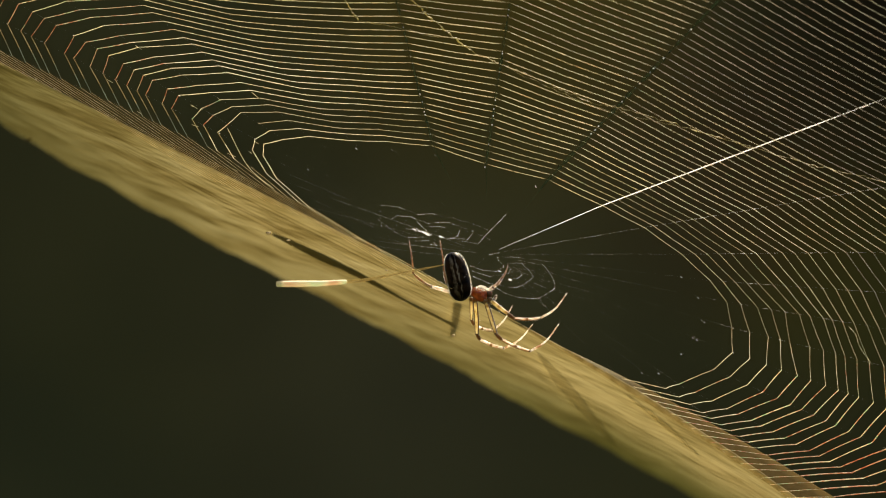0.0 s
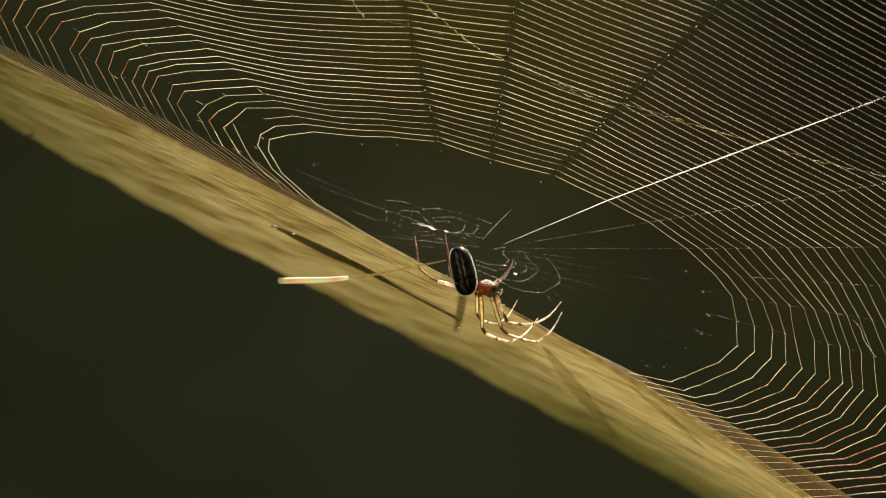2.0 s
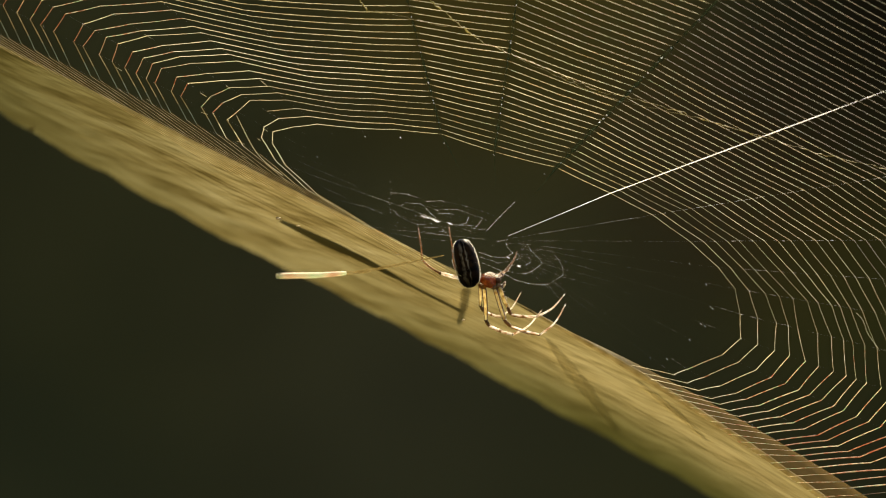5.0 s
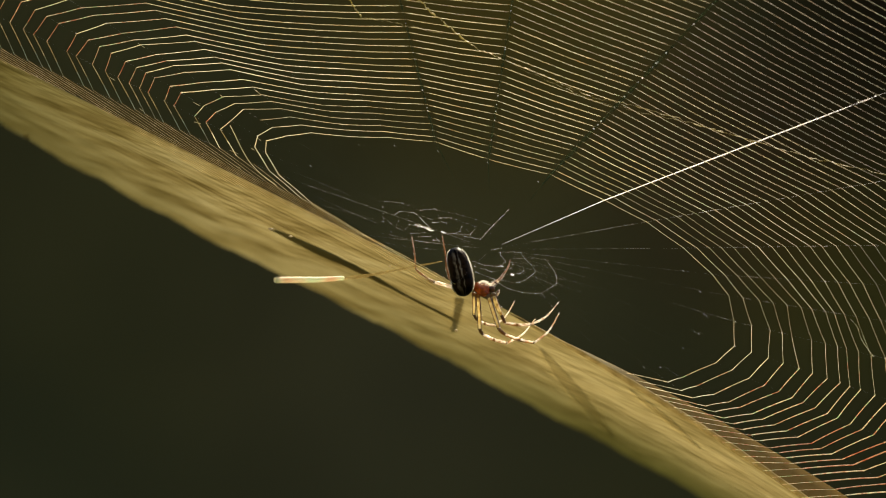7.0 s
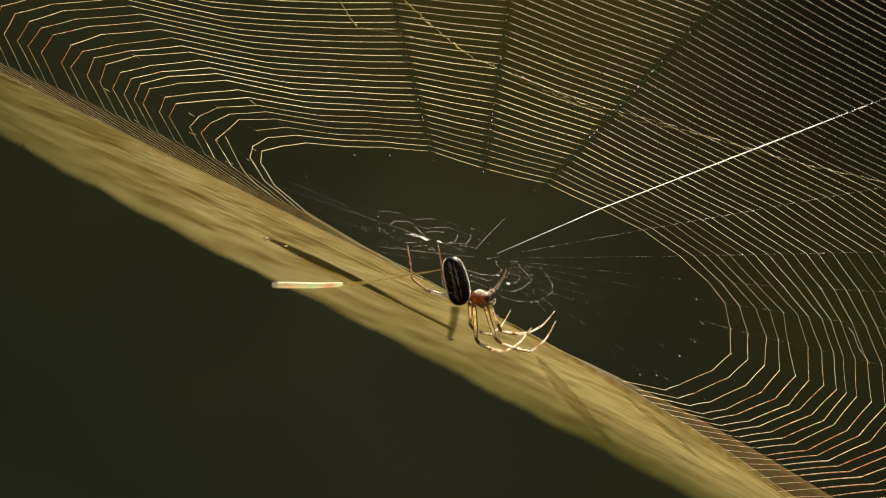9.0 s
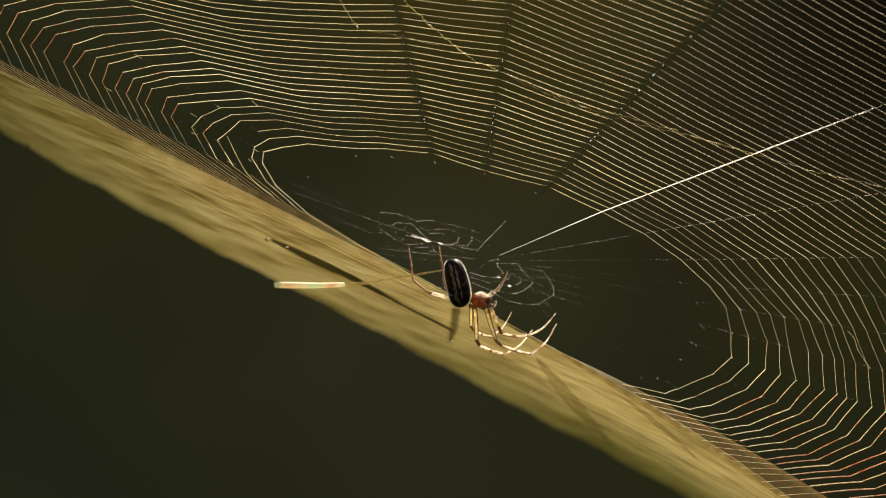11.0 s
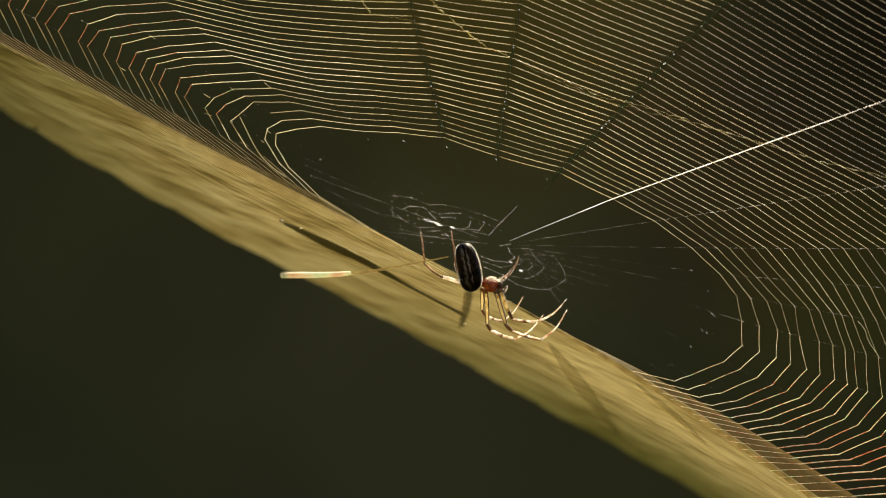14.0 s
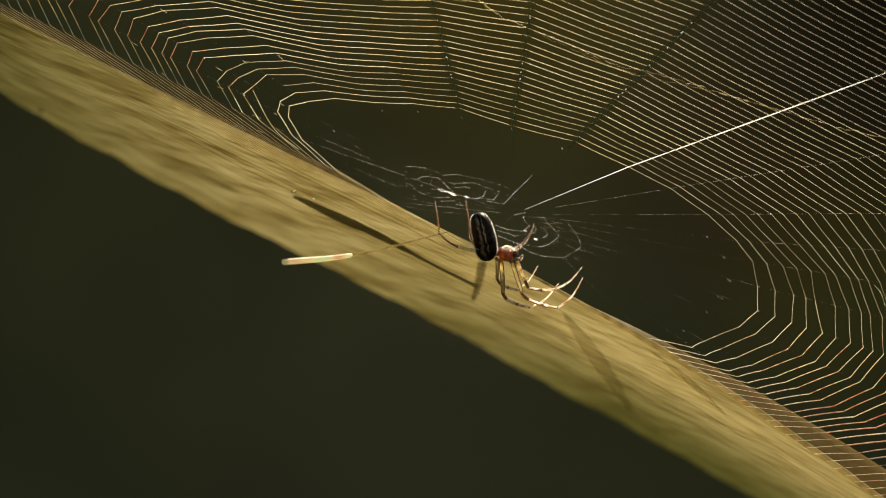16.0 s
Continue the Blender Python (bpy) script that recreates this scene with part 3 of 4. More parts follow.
def web():
    ob = thing("orb_web", HUB, "large orb web of fine gold-lit silk threads, open round the hub", "spider web")
    n = len(SPOKES)
    jitter = [[rng.gauss(0, 0.05) for _ in range(TURNS)] for _ in range(n)]
    for k in range(TURNS):
        runs, pts, radii, kinds = [], [], [], []
        for i in range(n):
            name, after = NAMES[i], NAMES[(i + 1) % n]
            gone = name == "R" or (name == "Q" and k > 24) or (name in "VU" and k > 27) or (name == "T" and k > 20) or (name == "S" and k > 6) or (name in "WOPX" and k > 34) or (k == 2 and name in "UAB")
            if gone:
                if pts:
                    runs.append((pts, radii, kinds))
                pts, radii, kinds = [], [], []
                continue
            one, two = node(i, k + jitter[i][k]), node(i + 1, k + jitter[(i + 1) % n][k])
            chord = two - one
            sag = (one + two).normalized() * (-0.012 * chord.length)
            r = 0.028 + 0.0026 * min(k, 12) if name in "OPX" else GAUGE.get(name, 0.0212)
            r *= rng.uniform(0.88, 1.12) * ((1.06 if k < 9 else 0.90 if k < 24 else 0.76) if name in "JKLM" else 0.86 if name in "HI" and k > 14 else 1.0)
            near = min(0.16, 0.30 * MM / chord.length)
            # threads thinned beside the DIM spokes, standing in for dimmer light
            low, high = (rng.uniform(0.12, 0.5) if name in DIM else 1.0), (rng.uniform(0.12, 0.5) if after in DIM else 1.0)
            steps = [(0.0, low), (near, low), (near * 1.6, (1 + low) / 2), (near * 2.4, 1), (0.5, 1), (1 - near * 2.4, 1), (1 - near * 1.6, (1 + high) / 2), (1 - near, high)]
            if name in "ABUWOPXQ":     # the sticky drops show as beads
                count = max(6, int(chord.length / MM / 0.14))
                steps = [(j / count, (1.22 if j % 2 else 0.78) * rng.uniform(0.8, 1.2)) for j in range(count)]
            for s, f in steps:
                pts.append(one + chord * s + sag * (4 * s * (1 - s)) + on_web(0, 0, rng.gauss(0, 0.006)))
                radii.append(r * f)
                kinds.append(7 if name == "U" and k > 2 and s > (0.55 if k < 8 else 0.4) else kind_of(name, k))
            if NAMES[(i + 1) % n] == "R" or i == n - 1:
                pts.append(two), radii.append(r * high)
        if pts:
            runs.append((pts, radii, kinds))
        for pts, radii, kinds in runs:
            if len(pts) > 2:
                bm = tube(bmesh.new(), pts, radii, 4)
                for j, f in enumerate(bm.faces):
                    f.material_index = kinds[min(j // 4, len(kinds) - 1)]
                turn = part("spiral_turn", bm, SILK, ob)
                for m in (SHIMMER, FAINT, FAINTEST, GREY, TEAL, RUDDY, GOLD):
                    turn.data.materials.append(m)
    # the spokes
    # spokes that catch little light are shaped thinner
    sizes = dict(J=0.040, K=0.0060, L=0.0042, M=0.003, N=0.0025, G=0.085, H=0.095, I=0.13, U=0.0025, T=0.003)
    for i in range(n):
        name = NAMES[i]
        start = node(i, 0) * 0.10
        last = 26 if name in "XQRSTUV" else 50
        pts = [start, node(i, 0) * 0.3, node(i, 0) * 0.6] + [node(i, k) for k in range(0, last, 2)]
        r = sizes.get(name, 0.0006)
        radii = [r * rng.uniform(0.75, 1.3) for _ in pts]
        if name in "ABCDEF":
            radii[:4] = [0.0002] * 4
        if name in "MN":
            radii[:4] = [0.002, 0.0015, 0.001, 0.0008]
        if name in "KL":
            radii[:3] = [r * 0.35, r * 0.55, r * 0.8]
        if name in DIM:                # a dark film in clots and gaps, standing for the dim band
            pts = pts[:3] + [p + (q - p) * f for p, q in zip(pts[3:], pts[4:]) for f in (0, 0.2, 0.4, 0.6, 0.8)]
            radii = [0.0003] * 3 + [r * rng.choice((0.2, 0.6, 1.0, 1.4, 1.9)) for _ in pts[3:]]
        if name in "UT":
            radii[3:] = [0.0006] * (len(radii) - 3)
        if name == "J":                # glint shaped in: thick and beaded, thinning out beyond the middle of the web
            pts = [p + (q - p) * f for p, q in zip(pts, pts[1:]) for f in (0, 0.1, 0.2, 0.3, 0.4, 0.5, 0.6, 0.7, 0.8, 0.9)]
            far = [(p - pts[0]).length / MM for p in pts]
            radii = [(0.2 + 0.8 * min(1, d / 13) ** 1.4) * r * (1 + 0.35 * math.exp(-((d - 27) / 6) ** 2)) * rng.uniform(0.8, 1.2) * (1.0 if d < 36 else max(0.16, 1 - (d - 36) / 5))
                     for d in far]
        elif name in "KLMNWOPX":       # fine glints along it, shaped as thicker bits
            pts = [p + (q - p) * f for p, q in zip(pts, pts[1:]) for f in (0, 0.08, 0.16, 0.33, 0.41, 0.5, 0.66, 0.75, 0.83)]
            radii = [max(radii[j // 9], 0.0006 if name in "OPX" else 0.0012) * rng.choice((0.3, 0.4, 0.5, 0.7, 2.2)) for j in range(len(pts))]
        part("spoke", tube(bmesh.new(), pts, radii, 5), BRIGHT if name == "J" else DIM_FILM if name in DIM else SPOKE, ob,
             "bright glinting spoke" if name == "J" else "")
    # the mesh of the hub: ragged arcs above and below the spider, beaded where they cross the spokes
    bm = bmesh.new()
    above = (
                ((-11.64, 0.14), (-9.97, 0.82), (-9.77, 0.78)),
                ((-7.98, 0.93), (-6.68, 1.77), (-6.48, 1.73)),
                ((-10.14, -0.77), (-9.84, -0.23), (-8.50, 0.34), (-8.18, 0.29)),
                ((-7.73, 0.08), (-7.19, -0.22), (-6.55, -0.47)),
                ((-6.69, 0.43), (-5.81, 1.05), (-4.83, 1.58)),
                ((-6.40, 0.13), (-5.54, 0.67), (-5.09, 0.77)),
                ((-8.44, -1.20), (-7.42, -0.95), (-6.43, -0.79)),
                ((-4.04, -0.09), (-3.51, 0.50), (-3.56, 1.14)),
                ((-4.83, -0.44), (-2.45, 0.62), (-2.27, 1.47)),
                ((-2.89, 0.16), (-1.34, 0.63), (-0.91, 2.28), (-0.02, 5.15)),
                ((-7.93, -2.12), (-6.66, -1.36)),
                ((-7.12, -2.14), (-6.01, -1.46)),
                ((-5.59, -1.76), (-5.03, -1.60), (-5.40, -1.43)))
    below = (
                ((-1.10, -2.19), (0.09, -2.07), (1.44, -1.55), (1.92, -0.69)),
                ((-0.74, -2.67), (0.43, -2.49), (1.04, -2.46)),
                ((-0.40, -3.25), (1.19, -3.21), (1.60, -3.14)),
                ((2.31, -1.39), (2.64, -1.13)),
                ((3.74, -2.42), (4.00, -2.28), (4.42, -1.75)),
                ((4.63, -1.33), (4.93, -0.64)),
                ((3.67, -1.25), (3.91, -0.74)),
                ((2.25, -3.39), (3.23, -3.54), (4.68, -3.28), (5.96, -2.73), (6.45, -2.38)),
                ((7.19, -1.07), (7.42, -0.56)),
                ((7.04, 0.29), (7.21, 0.01)),
                ((1.01, 0.10), (1.18, -0.19), (1.87, -0.56)),
                ((0.13, -0.01), (0.93, 0.66)))
    slight = (
                ((-9.77, 0.78), (-7.98, 0.93)),
                ((-6.48, 1.73), (-4.58, 2.24), (-2.56, 2.59), (-0.57, 2.69)),
                ((-8.18, 0.29), (-6.69, 0.43)),
                ((-4.83, 1.58), (-3.75, 1.64), (-2.38, 1.78), (-0.32, 1.70)),
                ((-10.64, -3.52), (-7.96, -2.89), (-5.27, -2.11)),
                ((-10.39, -4.59), (-7.38, -3.64), (-4.04, -2.27)),
                ((-18.07, -2.65), (-14.83, -2.70), (-11.62, -2.69)),
                ((-11.67, -1.52), (-9.45, -2.19), (-8.08, -2.21)),
                ((-21.31, -0.96), (-14.86, -0.85)),
                ((0.83, 0.08), (2.90, 1.13)),
                ((2.43, -0.41), (4.29, 0.23), (6.37, 0.91)),
                ((2.63, -0.60), (4.96, -0.24), (7.21, 0.01), (9.16, 0.54), (12.27, 1.11)),
                ((2.12, -0.05), (3.47, 0.61), (5.33, 1.55)),
                ((4.92, -0.94), (7.11, -0.88), (11.47, -0.01)),
                ((6.45, -2.38), (8.07, -3.40)),
                ((6.82, -1.73), (8.25, -2.23)),
                ((1.60, -3.14), (2.25, -3.39)))
    beads = ((-11.57, -0.57), (-11.25, -1.29), (-11.00, -1.83), (-10.89, -2.15), (-10.44, -1.83), (-10.12, -2.03), (-9.56, -1.35), (-8.89, -0.31), (-8.88, -0.68), (-9.45, -2.19), (-8.63, -1.90), (-9.81, -2.92), (-4.35, 1.62), (-2.56, 2.59), (-2.38, 1.78), (-0.74, 2.82), (-4.60, 2.30))
    for ways, r, count in ((above, 0.0068, 9), (below, 0.0062, 9), (slight, 0.0018, 12)):
        for way in ways:
            pts = []
            for (a, b), (c, d) in zip(way, way[1:]):
                pts += [on_web(a + (c - a) * f / count, b + (d - b) * f / count) for f in range(count)]
            pts.append(on_web(*way[-1]))
            pts = [p + on_web(rng.gauss(0, 0.012), rng.gauss(0, 0.012)) for p in pts]
            tube(bm, pts, [r * rng.choice((0.45, 0.7, 1.0, 1.3)) for _ in pts], 4)
            if r > 0.005:
                for a, b in way:
                    blob(bm, on_web(a, b), (rng.uniform(0.025, 0.055), 0.025, rng.uniform(0.018, 0.032)), Matrix.Rotation(radians(rng.uniform(-30, 40)), 4, "Y"), (6, 5))
    for a, b in beads:
        blob(bm, on_web(a, b), (rng.uniform(0.02, 0.05), 0.022, 0.026), Matrix.Rotation(radians(rng.uniform(-10, 50)), 4, "Y"), (6, 5))
    # fine turns that join the arcs below the spider
    fine = random.Random(31)
    for way in (((6.45, -2.38), (6.82, -1.73), (7.19, -1.07), (7.42, -0.56), (7.21, 0.01), (7.04, 0.29), (6.37, 0.91), (5.33, 1.55)),
                ((1.60, -3.14), (2.70, -2.80), (3.74, -2.42), (4.42, -1.75), (4.63, -1.33), (4.93, -0.64), (4.96, -0.24), (4.29, 0.23), (3.47, 0.61), (2.90, 1.13)),
                ((1.04, -2.46), (2.31, -1.39), (2.64, -1.13), (2.63, -0.60), (2.43, -0.41)),
                ((2.31, -2.10), (3.67, -1.25), (3.91, -0.74), (3.60, -0.30))):
        pts = curve_through([on_web(a, b) for a, b in way], 8 * len(way))
        tube(bm, pts, [0.0036 * fine.choice((0.4, 0.7, 1.0, 1.4)) for _ in pts], 4)
        for a, b in way:
            blob(bm, on_web(a, b), (fine.uniform(0.02, 0.035), 0.02, 0.02), None, (6, 5))
    part("hub_mesh", bm, BRIGHT, ob, "ragged white hub threads")
    # tufts of loose silk where the turns of the hub meet
    bm = bmesh.new()
    # the last two tufts stand for glints on the threads
    for (a0, b0), wide, count in (((-6.43, -0.79), 0.20, 16), ((-7.04, -0.81), 0.22, 8), ((-4.96, -0.44), 0.15, 12), ((-7.55, -0.94), 0.14, 5), ((3.05, -1.74), 0.09, 8), ((1.68, -1.35), 0.09, 4)):
        for _ in range(count):
            blob(bm, on_web(a0 + rng.gauss(0, wide), b0 + rng.gauss(0, 0.06)), (rng.uniform(0.05, 0.2), 0.03, rng.uniform(0.012, 0.035)), Matrix.Rotation(radians(rng.uniform(0, 40)), 4, "Y"), (7, 5))
    part("hub_knot", bm, BRIGHT, ob, "dense white silk knot")
    # drops of glue where the first turns meet the spokes
    bm = bmesh.new()
    for a, b in ((18.24, 6.94), (20.66, 5.48), (22.01, 3.2), (22.3, 3.1), (21.93, 0.8), (22.4, 0.75), (21.65, -1.58), (18.93, -5.64), (20.48, -4.86),
                 (-16.23, 5.15), (-12.95, 6.76), (-8.79, 8.25), (-3.84, 9.36), (1.49, 9.73), (-19.83, 0.5)):
        blob(bm, on_web(a, b), (0.036, 0.03, 0.032), None, (8, 6))
        blob(bm, on_web(a + 0.11, b - 0.06), (0.026, 0.022, 0.026), None, (6, 5))
    for _ in range(90):
        i = rng.randrange(17)
        blob(bm, node(i, rng.randrange(0, 40)), (0.035, 0.035, 0.05), None, (6, 5))
    # blobs added for the glints along the bright spoke and the DIM ones
    for i, count, size in ((9, 80, 0.055), (8, 10, 0.07), (7, 8, 0.06), (6, 7, 0.06)):
        for _ in range(count):
            blob(bm, node(i, rng.uniform(4, 34)) + on_web(rng.gauss(0, 0.02), rng.gauss(0, 0.02)), (size * rng.uniform(0.6, 1.4), size, size), None, (6, 5))
    tagged(part("drops_and_glints", bm, BRIGHT, ob, "tiny bright drops and glint blobs"), kind="stuff")
    # an old yellowed line across the web, and a slack end of another
    for way, gauge in ((((-26.6, 23.4), (-23.3, 21.0), (-20.9, 19.1)), (0.012, 0.04, 0.07)), (((-21.7, 26.0), (-17.4, 24.0), (-13.6, 22.4), (-9.4, 21.1)), (0.014, 0.05, 0.085)),
                       (((-20.9, 19.1), (-16.9, 20.2), (-12.9, 21.1)), (0.006, 0.016, 0.026)), (((-9.4, 21.1), (-5.7, 21.2), (-1.6, 21.4), (2.9, 21.3)), (0.014, 0.022, 0.034)),
                       (((2.9, 21.3), (7.1, 22.4), (15.8, 23.7), (23.9, 25.0), (32.2, 26.8)), (0.010, 0.016, 0.03)), (((-5.7, 21.1), (3.0, 21.1), (11.5, 22.9), (19.9, 24.4)), (0.006, 0.010, 0.02))):
        bm = bmesh.new()
        pts = curve_through([on_web(a, b, 0.2) for a, b in way], 14 * len(way))
        pts = [p + on_web(rng.gauss(0, 0.04), rng.gauss(0, 0.07)) for p in pts]
        tube(bm, pts, [rng.choice(gauge) for _ in pts], 5)
        part("old_line", bm, OLD_SILK, ob, "frayed yellowed silk line")
    # slack bits left between the turns
    for way in (((-28.8, 1.17), (-26.09, -1.59), (-24.32, -2.65), (-22.25, -3.26)), ((-33.05, 1.93), (-32.28, 1.82)), ((-30.86, 4.03), (-30.37, 3.85)),
                ((-32.23, -0.21), (-31.52, -0.12)), ((-27.87, -1.65), (-26.95, -1.61)), ((-27.87, 6.27), (-27.04, 5.98)), ((-40.29, 5.73), (-39.5, 5.57)),
                ((-37.82, -1.41), (-37.35, -1.53)), ((-41.74, 0.62), (-41.09, 0.52)), ((-25.74, 1.04), (-25.35, 0.95)), ((-26.01, -0.36), (-25.61, -0.45)),
                ((-26.83, -3.1), (-26.2, -3.13))):
        pts = curve_through([on_web(a, b, 0.1) for a, b in way], 4 * len(way))
        part("slack_thread", tube(bmesh.new(), pts, [0.026 if len(way) > 2 else 0.02] * len(pts), 4), SILK, ob)
    # a torn end that joins two turns
    bm = bmesh.new()
    tube(bm, curve_through([on_web(35.22, 9.65), on_web(36.18, 9.12), on_web(37.17, 7.93), on_web(38.99, 6.66)], 12), [0.013] * 12, 4)
    part("torn_end", bm, GREY, ob)
    return ob


orb = web()


# ---- the spider ----
def leg(body, joints, radii, mats):
    """joints: coxa, (bends), knee, ankle, tip, as places; radii in millimetres at each."""
    coxa = joints[0]
    root = part("leg", blob(bmesh.new(), (0, 0, 0), (radii[0] * 1.05, radii[0], radii[0] * 1.1), None, (10, 8)), BROWN, body, "", coxa - body.location)
    names = ("femur", "patella", "tibia", "metatarsus")
    made = []
    for i, name in enumerate(names):
        a, b = joints[i], joints[i + 1]
        base = coxa if i < 2 else joints[2]
        bow = (b - a).length * (0.05 if i < 3 else 0.10)
        mid = (a + b) / 2 + Vector((0.3, 0, -1)).normalized() * bow
        pts = curve_through([a - base, mid - base, b - base], 11)
        r0, r1 = radii[i], radii[i + 1]
        rr = [(0.82 if i == 0 else 0.72) * (r0 + (r1 - r0) * s / 10) * (1 + 0.18 * math.sin(math.pi * s / 10)) for s in range(11)]
        bm = tube(bmesh.new(), pts, rr, 10)
        ob = part(name, bm, mats[i], root, "", base - coxa)
        made.append(ob)
        if i == 0 and mats[0] is AMBER:  # the thigh's dark backlit edges, painted on as lines along it
            ob.data.materials.append(JOINT)
            lateral = (b - a).cross(Vector((0, 1, 0))).normalized()
            for f in ob.data.polygons:
                f.material_index = int(abs(f.normal.dot(lateral)) > 0.66)
        if i == 2 and mats[2] is PALE:   # darker below
            ob.data.materials.append(BROWN)
            for f in ob.data.polygons:
                f.material_index = int(f.normal.z < -0.45 or f.index // 10 == 4)
        fuzz = bmesh.new()
        for _ in range((70 if mats[0] is PALE else 16, 8, 110, 50)[i]):
            s = rng.randrange(1, 10)
            out = Vector((rng.gauss(0, 1), rng.gauss(0, 1), rng.gauss(0, 1))).normalized()
            tip = pts[s] + out * rr[s] * MM * 1.8 + (pts[s + 1] - pts[s]) * 0.6
            tube(fuzz, [pts[s], tip], [0.020, 0.006], 3)
        made.append(tagged(part("bristles", fuzz, HAIR, root, "", base - coxa), kind="stuff"))
        # a dark band where the segment ends
        band = bmesh.new()
        tube(band, [pts[9] * 0.3 + pts[10] * 0.7, pts[10]], [rr[10] * 1.12] * 2, 10)
        made.append(part("joint_band", band, JOINT, root, "dark joint band", base - coxa))
    return root, made


def spider():
    ob = thing("spider", HUB, "small spider with black striped abdomen and amber banded legs", "spider")
    o = HUB
    # abdomen: a tapered egg, flat at its upper end
    top, end = spot(0.84, -0.34, 0.0) - o, spot(1.93, -5.18, -0.6) - o
    axis = end - top
    side = axis.cross(Vector((0, 1, 0))).normalized()
    deep = side.cross(axis).normalized()
    bm = bmesh.new()
    uv = bm.loops.layers.uv.new("UVMap")
    rings = []
    S, R = 28, 28
    for i in range(S + 1):
        s = 0.5 - 0.5 * math.cos(math.pi * i / S)
        r = 1.19 * (max(0.0, 1 - abs(2 * s - 1) ** 3.6)) ** 0.5 * (0.88 + 0.16 * s)
        c = top + axis * s + side * (0.10 * math.sin(math.pi * s) * MM)
        rings.append([bm.verts.new(c + (side * math.cos(a) + deep * 1.08 * math.sin(a)) * max(r, 0.02) * MM)
                      for a in (2 * math.pi * k / R for k in range(R))])
    for i in range(S):
        for k in range(R):
            f = bm.faces.new((rings[i][k], rings[i][(k + 1) % R], rings[i + 1][(k + 1) % R], rings[i + 1][k]))
            for loop, (a, b) in zip(f.loops, ((k, i), (k + 1, i), (k + 1, i + 1), (k, i + 1))):
                loop[uv].uv = (0.5 + 0.5 * math.cos(2 * math.pi * a / R), 0.5 - 0.5 * math.cos(math.pi * b / S))
    bm.faces.new(rings[0]), bm.faces.new(rings[-1])
    bmesh.ops.recalc_face_normals(bm, faces=bm.faces)
    abdomen = part("abdomen", bm, ABDOMEN, ob, "glossy black abdomen with pale stripes")
    # fine pale hairs over the abdomen
    bm = bmesh.new()
    for _ in range(1700):
        s, a = rng.uniform(0.02, 0.98), rng.uniform(0, 2 * math.pi)
        r = 1.19 * (1 - abs(2 * s - 1) ** 3.6) ** 0.5 * (0.88 + 0.16 * s)
        out = side * math.cos(a) + deep * math.sin(a)
        if out.y < -0.45:
            continue
        p = top + axis * s + side * (0.10 * math.sin(math.pi * s) * MM) + out * r * MM
        tube(bm, [p, p + out * 0.09 * MM - axis.normalized() * 0.07 * MM], [0.017, 0.008], 3)
    tagged(part("abdomen_hairs", bm, HAIR, abdomen, "fine pale hairs"), kind="stuff")
    tilt = Matrix.Rotation(radians(20), 4, "Y")
    bm = blob(bmesh.new(), spot(3.60, -4.56, -0.3) - o, (0.82, 0.66, 0.62), Matrix.Rotation(radians(32), 4, "Y"), (28, 20))
    for v in bm.verts:
        v.co += (v.co - (spot(3.60, -4.56, -0.3) - o)) * (0.30 * noise.noise(v.co * 1800) + 0.16 * noise.noise(v.co * 4200))
    part("cephalothorax", bm, SHELL, ob, "orange front body")
    bm = bmesh.new()
    for _ in range(280):
        a, b = rng.uniform(0, 2 * math.pi), rng.uniform(0.0, 1.2)
        out = Vector((math.sin(b) * math.cos(a), math.sin(b) * math.sin(a), math.cos(b)))
        p = spot(3.72, -4.50, -0.3) - o + Vector((out.x * 0.80, out.y * 0.70, out.z * 0.72)) * MM
        tube(bm, [p, p + (out * 0.16 + Vector((0.08, 0, 0.02))) * MM], [0.015, 0.005], 3)
    tagged(part("back_hairs", bm, HAIR, ob, "white hairs on the back"), kind="stuff")
    bm = blob(bmesh.new(), spot(4.62, -4.50, -0.3) - o, (0.33, 0.40, 0.34), tilt, (16, 12))
    part("head", bm, HEAD, ob, "brown head")
    for x, w, d in ((5.18, -4.90, -0.7), (4.95, -5.18, 0.4)):
        bm = blob(bmesh.new(), spot(x, w, d) - o, (0.17, 0.15, 0.40), Matrix.Rotation(radians(25), 4, "Y"), (12, 8))
        tube(bm, [spot(x, w, d) - o, spot(x - 0.5, w - 0.5, d) - o], [0.1, 0.08], 6)
        part("pedipalp", bm, EYES, ob, "glassy feeler")
    for k in range(6):
        a = radians(-60 + 24 * k)
        c = spot(4.73, -4.22, -0.3) - o + Vector((0.38 * math.cos(a), -0.3 + 0.1 * k, 0.25 + 0.2 * math.sin(a))) * MM
        part("eye", blob(bmesh.new(), c, (0.08, 0.08, 0.08), None, (8, 6)), JOINT, ob)
    AM = (AMBER, BROWN, PALE, PALE)
    RD = (PALE, BROWN, REDDISH, REDDISH)
    legs = []
    # front legs
    legs.append(leg(ob, [spot(4.73, -5.07, -1.2), spot(6.53, -6.48, -1.6), spot(7.15, -6.93, -1.6), spot(9.74, -6.87, -1.2), spot(12.39, -4.34, -0.6)], [0.26, 0.21, 0.19, 0.15, 0.05], AM))
    legs.append(leg(ob, [spot(4.28, -5.24, -1.0), spot(5.29, -8.50, -1.8), spot(5.91, -9.07, -1.8), spot(8.67, -10.19, -1.4), spot(11.60, -7.38, -0.8)], [0.27, 0.22, 0.20, 0.16, 0.05], AM))
